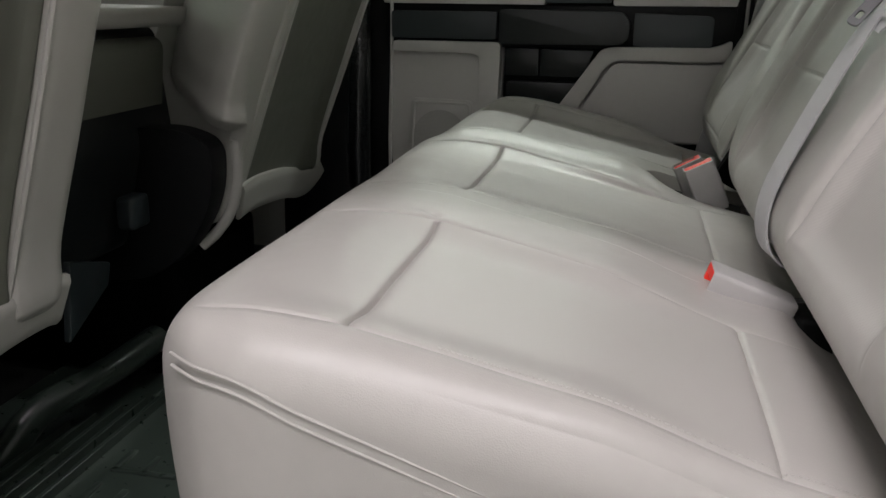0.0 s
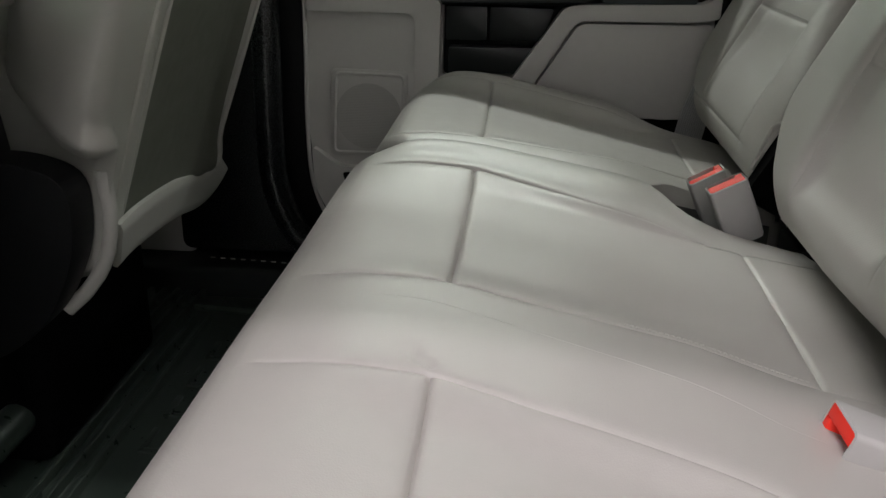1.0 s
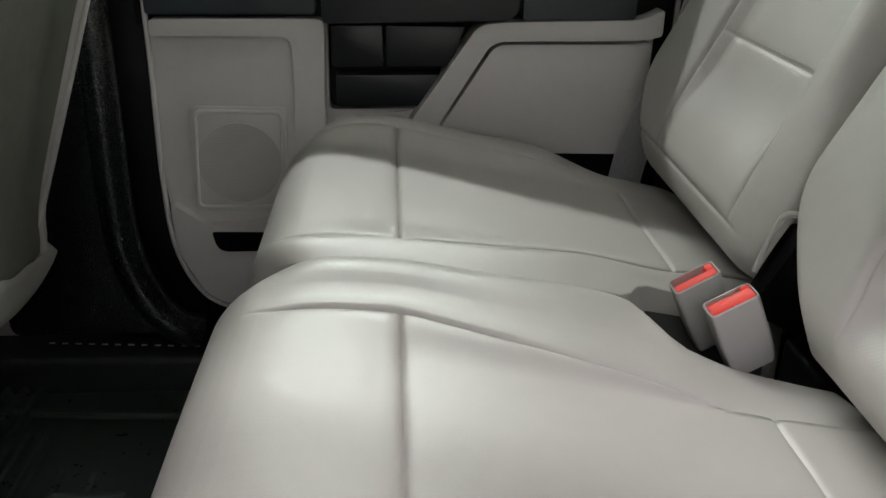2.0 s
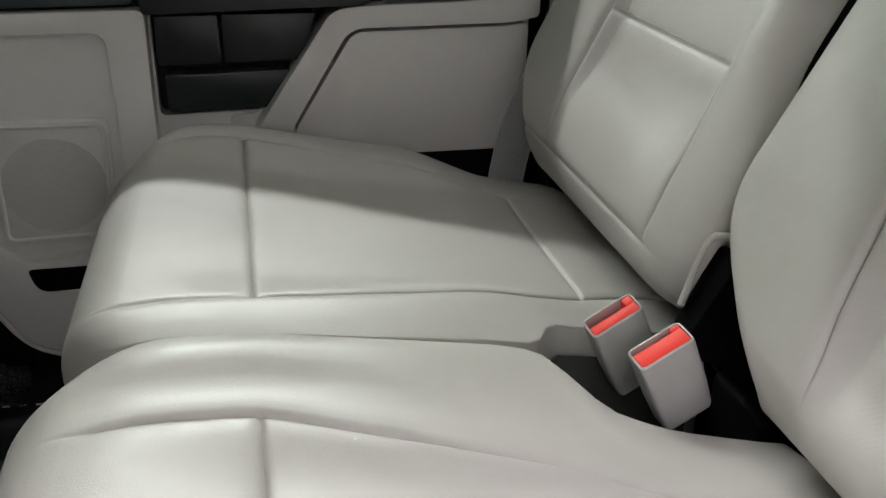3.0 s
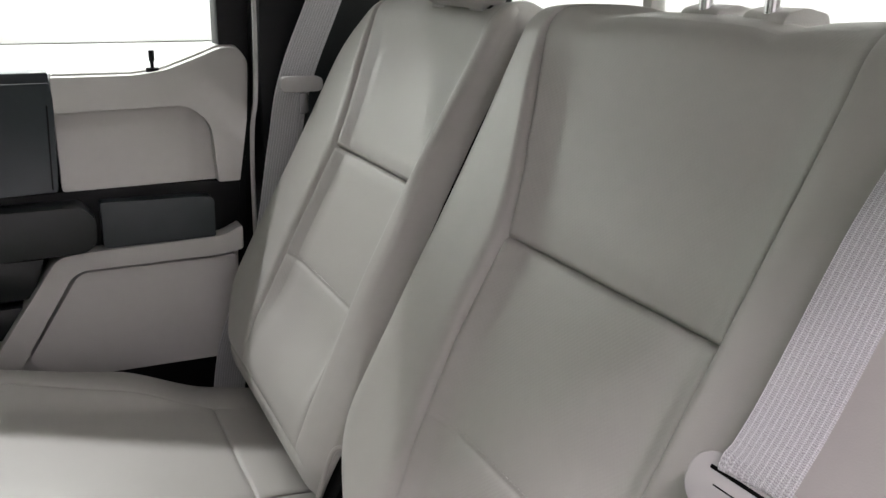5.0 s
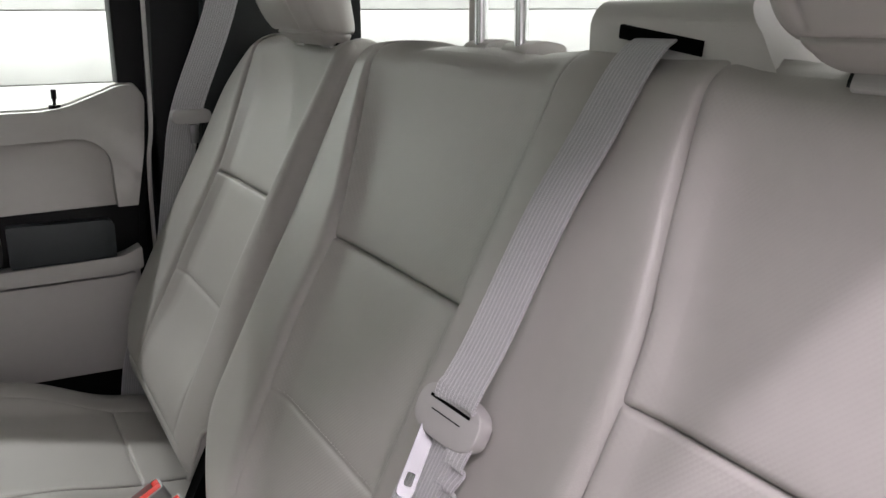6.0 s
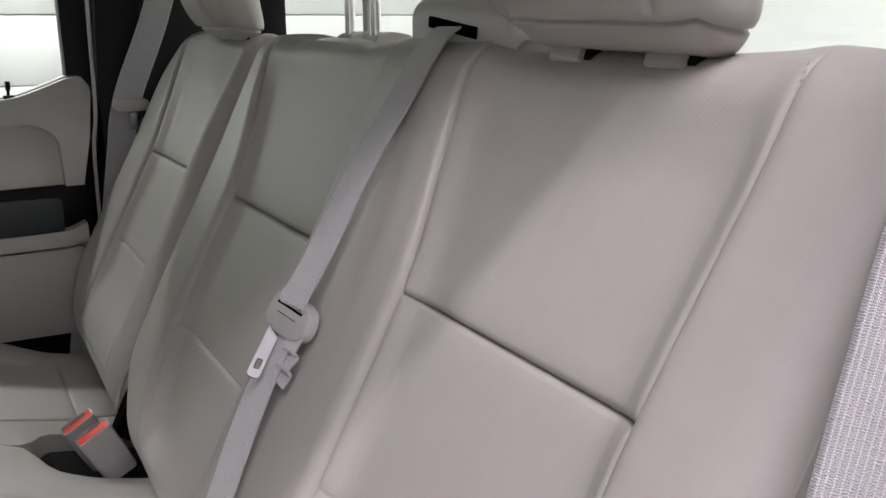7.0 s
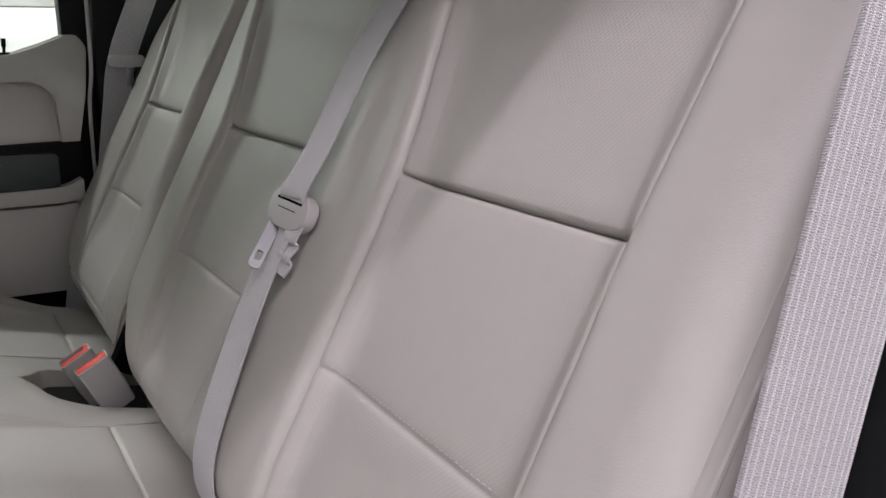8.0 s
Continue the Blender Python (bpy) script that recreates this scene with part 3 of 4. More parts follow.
def cushion(top, x0, y0, y1, inserts, taper, corners, shift, ridges, seed):
    """A bench cushion with inset panels that taper to the rear; shift(x, y) moves its ends at the buckle gap."""
    x1, z0, z1, r = 0.226, 0.09, 0.405, 0.05
    seams = [v for pair in inserts for v in pair]
    xs, ys, zs = lines(x0, x1, 0.012, (-0.185, 0.10), r), lines(y0, y1, 0.012, seams, r), lines(z0, z1, 0.02, (), r)

    def deform(p, q, n):
        gap = (0.50 * step(-0.36, -0.24, p[:, 0]) + 0.27 * step(0.0, 0.035, p[:, 0])) * (1 - step(0.18, 0.215, p[:, 0])) * (np.abs(p[:, 1] - 1.342) < 0.06)
        q = q + (p - q) * gap[:, None]
        out = q.copy()
        x, y = q[:, 0], q[:, 1]
        up = step(0.22, 0.37, p[:, 2])
        lift = -0.1 * (x + 0.185 + np.sqrt((x + 0.185) ** 2 + 0.0016)) + 0.001 + 0.010 * bell(x + 0.265, 0.06)
        sides = np.zeros(len(x))
        for a, b in inserts:
            inside = step(a - 0.01, a + 0.06, y) * (1 - step(b - 0.06, b + 0.01, y))
            sides = np.maximum(sides, inside)
        for a, b, h in ridges:
            lift = lift + h * step(a, b, y) * (1 - step(-0.02, 0.12, x)) * step(-0.335, -0.25, x)
        along = np.clip(((x + 0.212) * 0.026 + (y - 0.828) * -0.022) / 0.00116, 0, 1)
        lift = lift - 0.0035 * bell(np.hypot(x + 0.212 - 0.026 * along, y - 0.828 + 0.022 * along), 0.0035)
        lift = lift + 0.010 * (1 - sides) * step(-0.30, -0.17, x) * (1 - 1.2 * step(-0.02, 0.10, x)) + 0.002 * ripple(x, y, 22, seed)
        lift = lift - 0.020 * step(0.15, 0.19, x) * (1 - step(0.95, 1.12, y))
        flat = step(0.35, 0.8, n[:, 2])
        groove = np.zeros(len(x))
        uneven = 1 + 0.22 * ripple(x, y, 90, seed + 1)
        for s in seams:
            soft = 0.4 if s in (0.797, 0.937, 1.398) else 0.75
            groove += step(-0.315, -0.27, x) * flat * seam_lines(np.abs(p[:, 1] - s)) * uneven * soft
        for a, b in inserts:
            mask = step(a - 0.002, a + 0.004, y) * (1 - step(b - 0.004, b + 0.002, y)) * flat
            for s in (-0.185, 0.10):
                groove += mask * seam_lines(np.abs(p[:, 0] - s)) * uneven * (0.55 if s > 0 else 0.9)
        out[:, 2] += up * lift - groove
        out[:, 0] += 0.03 * (1 - step(0.10, 0.34, p[:, 2])) * (1 - step(-0.3, -0.1, p[:, 0]))
        for end, rad in corners:
            out[:, 0], out[:, 1] = corner_round(out[:, 0], out[:, 1], x0, end, rad)
        back = np.clip((x + 0.185) / 0.285, 0, 1.3)
        for s, dy in zip(seams, taper):
            out[:, 1] += dy * back * np.clip(1 - np.abs(p[:, 1] - s) / (0.09 if s == 0.797 else 0.065), 0, 1)
        out[:, 1] += shift(out[:, 0], p[:, 1])
        return out

    count = len(inserts)

    def split(p, n):
        keys = np.zeros(len(p), int)
        for k, (a, b) in enumerate(inserts):
            hit = (p[:, 1] > a) & (p[:, 1] < b) & (n[:, 2] > 0.8)
            keys[hit & (p[:, 0] > -0.185) & (p[:, 0] < 0.10)] = 1 + k
            keys[hit & (p[:, 0] >= 0.10)] = 1 + count + k
        return keys

    cover = padded(xs, ys, zs, r, deform, split, [VINYL] * (1 + 2 * count), top, ["cushion"] + ["seat_panel"] * count + ["rear_strip"] * count)[0]

    def surface(x, y):
        p = np.array([[x, y, z1]])
        return Vector(deform(p, p, np.array([[0.0, 0.0, 1.0]]))[0])

    return cover, surface


def wide_shift(x, y):
    return -(0.066 * step(0.010, 0.055, x) + 0.016 * np.clip((x - 0.05) / 0.12, 0, 1)) * np.clip((y - 1.253) / 0.065, 0, 1)


def narrow_shift(x, y):
    return 0.038 * (1 - step(1.346, 1.398, y)) * step(0.022, 0.055, x)


wide, wide_top = cushion(bench_wide, -0.345, 0.443, 1.338, [(0.498, 0.797), (0.937, 1.253)], [-0.02, -0.063, -0.02, -0.076], [(0.443, 0.13), (1.338, 0.055)], wide_shift, [(1.275, 1.325, 0.013)], 3)
cushion(bench_narrow, -0.330, 1.346, 1.80, [(1.398, 1.737)], [0.05, -0.05], [(1.346, 0.07), (1.80, 0.14)], narrow_shift, [(1.68, 1.76, 0.015)], 5)
for k, dz in enumerate((0.0, 0.009)):
    path = [(x, 0.443, 0.388 - dz - 0.34 * max(0, x + 0.25)) for x in (-0.335, -0.30, -0.27, -0.24, -0.20, -0.15, -0.10, -0.05, 0.05, 0.15, 0.21)]
    path = [(*corner_round(np.array([x]), np.array([y]), -0.345, 0.443, 0.13), z) for x, y, z in path]
    part("piping", tube(smooth_path([(float(x[0]), float(y[0]), z) for x, y, z in path], 6), 0.0014, 8), VINYL, wide)


def stitches(parent, path, r, out):
    """A row of sewn stitches along a line, every other step left open."""
    bm = bmesh.new()
    for a, b in list(zip(path, path[1:]))[::2]:
        ring = tube([a - out, a.lerp(b, 0.2) + out, a.lerp(b, 0.8) + out, b - out], r, 6)
        me = bpy.data.meshes.new("stitch")
        ring.to_mesh(me)
        ring.free()
        bm.from_mesh(me)
        bpy.data.meshes.remove(me)
    return tagged(part("stitching", bm, VINYL, parent), kind="stuff")


mid_seam = [wide_top(x, 0.897 - 0.042 * np.clip((x + 0.20) / 0.25, 0, 1)) + Vector((0, 0, -0.0005)) for x in np.linspace(-0.24, 0.075, 22)]
part("stitched_seam", tube(smooth_path(mid_seam, 3), 0.0007, 6), VINYL, wide)
stitches(wide, [wide_top(x, 0.5035) for x in np.linspace(-0.12, 0.17, 130)], 0.0006, Vector((0, 0, 0.0001)))
stitches(wide, [wide_top(x, 0.9415) for x in np.linspace(-0.05, 0.09, 64)], 0.0006, Vector((0, 0, 0.0001)))
part("seat_base", box(-0.24, 0.5, 0.45, 1.335, FLOOR_Z - 0.01, 0.13, 0.01), BLACK, bench_wide)
part("seat_base", box(-0.24, 0.5, 1.345, 1.79, FLOOR_Z - 0.01, 0.13, 0.01), BLACK, bench_narrow)
# black blocks added below the gaps, their colour supplying the deep shade
part("gap_darkener", box(-0.05, 0.30, 1.19, 1.42, 0.12, 0.20, 0.01), VOID, bench_narrow, "black block added for the shade in the seat gap")
part("gap_darkener", box(0.232, 0.36, 0.44, 1.80, 0.13, 0.27, 0.01), VOID, bench_wide, "black block added for the shade in the seat gap")
part("rear_flap", prism(rounded([(0.196, 0.352), (0.206, 0.356), (0.228, 0.300), (0.226, 0.262), (0.214, 0.262), (0.215, 0.298)], 0.004), 0.47, 1.13, 0.003, 2), VINYL, bench_wide, "loose vinyl flap")


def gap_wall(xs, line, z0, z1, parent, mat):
    """The side of the buckle well along a cushion's end, shade put into its colour."""
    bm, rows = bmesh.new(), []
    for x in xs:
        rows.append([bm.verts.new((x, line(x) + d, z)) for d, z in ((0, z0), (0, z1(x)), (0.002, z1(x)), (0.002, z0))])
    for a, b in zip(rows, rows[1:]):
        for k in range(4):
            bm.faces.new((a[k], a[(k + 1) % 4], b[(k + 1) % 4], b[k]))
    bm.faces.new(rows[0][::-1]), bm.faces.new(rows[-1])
    part("well_side", bm, mat, parent, "side of the buckle well, coloured dark for its shade")


well = [0.012, 0.02, 0.028, 0.034, 0.040, 0.046, 0.054, 0.07, 0.10, 0.13, 0.16, 0.18]
gap_wall(well, lambda x: 1.3405 + float(wide_shift(x, 1.338)), 0.2, lambda x: 0.342 - 0.2 * x, bench_wide, WELL_SHADE)
gap_wall(well, lambda x: 1.3415 + float(narrow_shift(x, 1.346)), 0.2, lambda x: 0.348 - 0.2 * x, bench_narrow, WELL_SHADE)

# ---- the rear bench: backrests ----
TILT_UP, TILT_OUT, FOOT = Vector((0.4717, 0, 0.8817)), Vector((-0.8817, 0, 0.4717)), Vector((0.138, 0, 0.395))


def on_back(y, w, n=0.0):
    """A place on the backrests: across, up the slope, out from the face."""
    p = FOOT + TILT_UP * w + TILT_OUT * n
    return Vector((p.x, y, p.z))


W_SEAM, W_TOP = 0.3346, 0.560


def backrest(top, y0, y1, inserts, flares, foot, corner, seed, stitch):
    """Backrest with inset panels, the bolsters proud of them; flares moves a seam outwards above the cross seam, foot draws it in below."""
    seams = [v for pair in inserts for v in pair]
    r = 0.05
    ns, ys, ws = lines(-0.13, 0.018, 0.016, (), r), lines(y0, y1, 0.012, seams, r), lines(-0.02, W_TOP + 0.012, 0.012, (W_SEAM, stitch, 0.014), r)

    def deform(p, q, n):
        y, w, o = q[:, 1], q[:, 2], q[:, 0]
        front = step(0.3, 0.8, n[:, 0])
        out_face = step(-0.06, 0.0, o)
        inside = np.zeros(len(y))
        for a, b in inserts:
            inside = np.maximum(inside, step(a - 0.012, a + 0.03, p[:, 1]) * (1 - step(b - 0.03, b + 0.012, p[:, 1])))
        belly = -0.021 * inside * (step(0.02, 0.14, w) if y0 > 1 else step(-0.01, 0.06, w)) * (1 - 0.65 * step(0.47, 0.56, w)) - 0.010 * (1 - step(-0.02, 0.08, w))
        groove = np.zeros(len(y))
        for s in seams:
            d = np.abs(p[:, 1] - s)
            soft = step(0.0, 0.06, w) * (1 - 0.6 * step(0.50, 0.56, w))
            groove += (0.6 if y0 > 1 else 0.9) * front * soft * seam_lines(d) * (1 + 0.2 * ripple(y, w, 80, seed + 2))
        if y0 > 1:
            groove += front * (0.003 * bell(p[:, 2] - 0.014, 0.0022) + 0.001 * bell(p[:, 2] - 0.014, 0.008)) * step(y0 + 0.03, y0 + 0.08, p[:, 1])
        for a, b in inserts:
            mask = step(a - 0.002, a + 0.004, p[:, 1]) * (1 - step(b - 0.004, b + 0.002, p[:, 1])) * front
            groove += mask * (0.008 * bell(p[:, 2] - W_SEAM, 0.0016) + 0.0018 * bell(p[:, 2] - W_SEAM, 0.010))
            groove += mask * (0.0016 * bell(p[:, 2] - stitch, 0.0025) + 0.001 * bell(p[:, 2] - stitch, 0.01))
        move = np.zeros(len(y))
        for s, flare in flares:
            near_seam = np.clip(1 - np.abs(p[:, 1] - s) / 0.13, 0, 1)
            move += near_seam * (flare * step(W_SEAM - 0.02, 0.56, w) - foot.get(s, 0.0) * (1 - step(-0.02, 0.26, w))) * front
        o2 = o + out_face * (belly + 0.0015 * ripple(y, w, 20, seed)) - groove
        y2 = y + move + corner(p[:, 1], w)
        w = w + step(0.50, 0.56, w) * (0.0025 * ripple(y, w, 60, seed + 5) - 0.007 * (bell(y - 1.20, 0.012) + 0.7 * bell(y - 1.055, 0.016)))
        if y0 < 1:
            w = w + 0.006 * (1 - step(-0.02, 0.06, w)) * (1 - step(0.9, 1.1, y))
        return np.stack([FOOT.x + TILT_UP.x * w + TILT_OUT.x * o2, y2, FOOT.z + TILT_UP.z * w + TILT_OUT.z * o2], axis=1)

    count = len(inserts)

    def split(p, n):
        keys = np.zeros(len(p), int)
        for k, (a, b) in enumerate(inserts):
            hit = (p[:, 1] > a) & (p[:, 1] < b) & (n[:, 0] > 0.8)
            keys[hit & (p[:, 2] > W_SEAM)] = 1 + k
            keys[hit & (p[:, 2] > 0.02) & (p[:, 2] <= W_SEAM)] = 1 + count + k
        return keys

    cover = padded(ns, ys, ws, r, deform, split, [VINYL] + [VINYL_DOTS] * (2 * count), top, ["backrest"] + ["upper_panel"] * count + ["lower_panel"] * count)[0]

    def surface(y, w):
        p = np.array([[0.018, y, w]])
        return Vector(deform(p, p, np.array([[1.0, 0.0, 0.0]]))[0])

    for a, b in inserts:
        stitches(cover, [surface(y, stitch + 0.0042) for y in np.linspace(a + 0.012, b - 0.012, 80)], 0.0006, TILT_OUT * 0.0001)
    return cover, surface


def wide_corner(y, w):
    return -0.11 * step(1.20, 1.38, y) * (1 - step(-0.02, 0.13, w)) ** 1.5


def narrow_corner(y, w):
    low = 1 - step(-0.02, 0.12, w)
    edge = 1 - step(1.389, 1.46, y)
    return edge * (-0.041 * (1 - step(0.07, 0.22, w)) + 0.014 * step(0.2, 0.45, w)) - 0.09 * step(1.68, 1.862, y) * step(0.42, 0.59, w) ** 1.5 - 0.10 * step(1.66, 1.862, y) * low ** 1.5


wide_back, wide_face = backrest(bench_wide, 0.395, 1.380, [(0.502, 0.775), (0.97, 1.237)], [(0.775, 0.045), (1.237, 0.095), (0.502, -0.012)], {1.237: 0.036}, wide_corner, 8, 0.163)
backrest(bench_narrow, 1.389, 1.862, [(1.452, 1.70)], [(1.70, 0.075), (1.452, -0.015)], {1.452: 0.028, 1.70: 0.02}, narrow_corner, 9, 0.174)

stitches(wide_back, [wide_face(0.502 + dy, w) for dy, w in zip(np.linspace(-0.003, -0.003, 90), np.linspace(0.345, 0.545, 90))], 0.0008, TILT_OUT * 0.0001)
for y, n in ((0.409, 0.0005), (0.4035, -0.006)):
    part("side_piping", tube(smooth_path([on_back(y, w, n) for w in (0.06, 0.12, 0.2, 0.3, 0.4, 0.5)]), 0.0026, 8), VINYL, wide_back)
# black strip laid in the split to draw its shaded line
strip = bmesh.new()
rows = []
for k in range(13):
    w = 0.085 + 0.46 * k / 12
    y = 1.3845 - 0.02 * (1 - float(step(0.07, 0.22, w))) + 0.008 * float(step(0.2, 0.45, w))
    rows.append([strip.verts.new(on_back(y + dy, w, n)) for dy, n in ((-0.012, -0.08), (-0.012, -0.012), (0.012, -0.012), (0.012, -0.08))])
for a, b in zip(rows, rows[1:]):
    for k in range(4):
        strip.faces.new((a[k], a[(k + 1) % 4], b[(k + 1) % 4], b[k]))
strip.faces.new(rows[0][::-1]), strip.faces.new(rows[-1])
# solid black block in the notch, standing in for its darkness
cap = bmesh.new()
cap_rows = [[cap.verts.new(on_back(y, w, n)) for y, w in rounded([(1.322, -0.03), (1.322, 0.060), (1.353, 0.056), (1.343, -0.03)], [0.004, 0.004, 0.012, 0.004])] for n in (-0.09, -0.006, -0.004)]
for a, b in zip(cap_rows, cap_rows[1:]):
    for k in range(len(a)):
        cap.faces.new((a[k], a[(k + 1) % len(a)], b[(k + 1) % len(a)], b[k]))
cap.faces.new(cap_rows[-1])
part("notch_block", cap, VOID, bench_narrow, "black block standing in for the dark latch notch")
part("notch_piping", tube(smooth_path([on_back(y, w, n) for y, w, n in ((1.340, 0.064, -0.05), (1.342, 0.065, -0.02), (1.347, 0.064, -0.004), (1.353, 0.056, 0.004), (1.351, 0.035, 0.004), (1.345, 0.0, 0.0))], 6), 0.0030, 8), VINYL, bench_narrow)
part("split_shade", strip, VOID, bench_narrow, "black strip drawing the dark line of the split")

# black pillar trim beside the near end of the backrest
low, high = on_back(0, 0.0, -0.036), on_back(0, 0.62, -0.036)
part("pillar_trim", prism([(low.x, low.z), (high.x, high.z), (0.52, high.z), (0.52, low.z)], 0.335, 0.389, 0.004), BLACK, near)


# ---- head restraints ----
def head_restraint(y, label, lift=0.0, width=0.205, at_x=0.395, drop=0.004):
    top = thing("head_restraint", label, "head restraint", "rear head restraints", at=(at_x, y, 0.889 if lift < 0.05 else 0.90))
    r = 0.033
    xs, ys, zs = lines(-0.052, 0.030, 0.01, (), r), lines(-width / 2, width / 2, 0.012, (-width / 2 + 0.035, width / 2 - 0.035), r), lines(0.0, 0.20, 0.012, (0.015,), r)

    def deform(p, q, n):
        out = q.copy()
        d = np.abs(p[:, 2] - 0.015)
        e = np.minimum(np.abs(p[:, 1] - width / 2 + 0.035), np.abs(p[:, 1] + width / 2 - 0.035))
        g = 0.005 * bell(d, 0.0016) + 0.001 * bell(d, 0.006) + (0.003 * bell(e, 0.003) + 0.002 * bell(e, 0.012)) * step(0.02, 0.03, p[:, 2])
        out -= n * g[:, None]
        out[:, 0] -= 0.012 * (1 - (2 * p[:, 1] / width) ** 2) * np.clip(-p[:, 0] / 0.05, 0, 1)
        out[:, 1] *= 1 - 0.08 * (1 - step(0.0, 0.05, p[:, 2]))
        k, chin = np.clip((0.030 - p[:, 0]) / 0.082, 0, 1), np.clip(1 - q[:, 2] / 0.065, 0, 1) ** 1.4
        out[:, 0] += 0.022 * chin * k - 0.18 * (q[:, 2] - 0.03)
        out[:, 2] += 0.009 * chin * k
        out[:, 2] += lift - drop + 0.0015 * ripple(p[:, 1], p[:, 2], 30, 4)
        return out

    padded(xs, ys, zs, r, deform, lambda p, n: np.zeros(len(p), int), [VINYL], top, ["pad"])
    for s in (-1, 1):
        part("post", tube([(0.006, s * 0.050 if lift < 0.05 else s * 0.035, -0.06), (0.006, s * 0.050 if lift < 0.05 else s * 0.035, 0.03 + lift)], 0.0065, 14), CHROME, top)
    return top


head_restraint(0.650, "pale grey vinyl head restraint above the backrest", width=0.224, drop=0.009)
head_restraint(1.545, "pale grey vinyl head restraint by the far door", width=0.18, drop=0.016)
head_restraint(1.125, "raised head restraint on two bare chrome posts", 0.20, 0.22, 0.415)
for y in (0.600, 0.702, 1.495, 1.595, 1.090, 1.160):
    c = Vector((0.410 if y < 0.8 or y > 1.3 else 0.428, y, 0.889 if y < 0.8 or y > 1.3 else 0.884))
    low = y < 0.8 or y > 1.3
    sleeve = thing("post_sleeve", "guide sleeve with a grey button, base blackened for the pad's shade" if low else "pale plastic guide sleeve in the backrest top", "sleeve", "post sleeves")
    back = 0.008 if low else 0.03
    shape = rounded([(c.x - 0.022, c.z - 0.012), (c.x + back, c.z - 0.02), (c.x + back, c.z + 0.006), (c.x + 0.006, c.z + (0.004 if low else 0.011)), (c.x - 0.014, c.z + (0.005 if low else 0.007))], 0.006)
    # sleeves below the pads: the shade there is put into a black base
    part("base", prism([(x + 0.004 * low, z) for x, z in shape], y - 0.021, y + 0.021 + 0.005 * low, 0.005, 3), BLACK if low else TRIM, sleeve)
    if low:
        part("button", prism([(x - 0.001, z) for x, z in shape], y - 0.014, y + 0.020, 0.005, 3), BUCKLE_GREY, sleeve, "grey button")


# ---- shoulder belt guide for the middle seat ----
def belt_guide():
    g = thing("belt_guide", "pale plastic housing with a belt slot", "belt guide", at=(0.40, 0.885, 0.88))
    body = prism(rounded([(0.0, -0.02), (0.120, -0.05), (0.120, 0.045), (0.012, 0.048), (0.0, 0.035)], [0.004, 0.004, 0.02, 0.02, 0.012]), -0.115, 0.078, 0.012, 4)
    for v in body.verts:
        if v.co.y < -0.06 and v.co.z > 0.0:
            v.co.y += 0.045 * v.co.z / 0.048
    part("housing", body, TRIM, g)
    slot = prism(rounded([(-0.003, -0.0055), (0.004, -0.0055), (0.004, 0.005), (-0.003, 0.005)], 0.002), -0.043, 0.040, 0.0008)
    slot.transform(Matrix.Translation((0, 0, 0.021)) @ Matrix.Rotation(radians(7), 4, "X"))
    part("slot", slot, VOID, g, "dark belt slot")
    return g


belt_guide()


# ---- seat belts ----
def tongue(parent, at, down, side, plate_at, plate_down, plate_side):
    """Belt tongue: an oval grip with a slot, and a flat steel plate with a hole."""
    down, side = Vector(down).normalized(), Vector(side).normalized()
    side = (side - side.dot(down) * down).normalized()
    out = side.cross(down).normalized()
    m = Matrix.Translation(at) @ Matrix((side, down, out)).transposed().to_4x4()
    oval = [(math.copysign(0.034 * abs(math.cos(a)) ** 0.7, math.cos(a)), 0.001 + math.copysign(0.0185 * abs(math.sin(a)) ** 0.75, math.sin(a))) for a in np.linspace(0, 2 * math.pi, 40, False)]
    grip = prism(oval, -0.0065, 0.0065, 0.0045, 3)
    grip.transform(Matrix.Rotation(radians(-90), 4, "X"))
    grip.transform(m)
    ob = part("tongue_grip", grip, BUCKLE_GREY, parent, "moulded grey grip")
    for y0, y1, half in ((-0.0080, -0.0055, 0.022), (0.0010, 0.0020, 0.016)):
        line = box(-half, half, y0, y1, 0.003, 0.0069, 0.0006)
        line.transform(m)
        part("grip_slot", line, VOID, ob, "dark slot")
    low = Vector(plate_down).normalized()
    across = Vector(plate_side)
    across = (across - across.dot(low) * low).normalized()
    pm = Matrix.Translation(plate_at) @ Matrix((across, low, across.cross(low))).transposed().to_4x4()
    bm = bmesh.new()
    outline = rounded([(-0.006, -0.012), (0.006, -0.012), (0.006, 0.045), (-0.006, 0.045)], [0.001, 0.001, 0.005, 0.005])
    hole = rounded([(-0.003, 0.027), (0.003, 0.027), (0.003, 0.037), (-0.003, 0.037)], 0.002)
    for z in (0.0, 0.0026):
        a, b = [bm.verts.new((x, y, z)) for x, y in outline], [bm.verts.new((x, y, z)) for x, y in hole]
        edges = [bm.edges.new((l[i], l[(i + 1) % len(l)])) for l in (a, b) for i in range(len(l))]
        bmesh.ops.triangle_fill(bm, use_beauty=True, edges=edges)
        if z:
            for l, prev in ((a, pa), (b, pb)):
                for i in range(len(l)):
                    bm.faces.new((l[i], l[(i + 1) % len(l)], prev[(i + 1) % len(l)], prev[i]))
        pa, pb = a, b
    bm.transform(pm)
    part("tongue_plate", bm, STEEL, ob, "bright steel tongue with a hole")


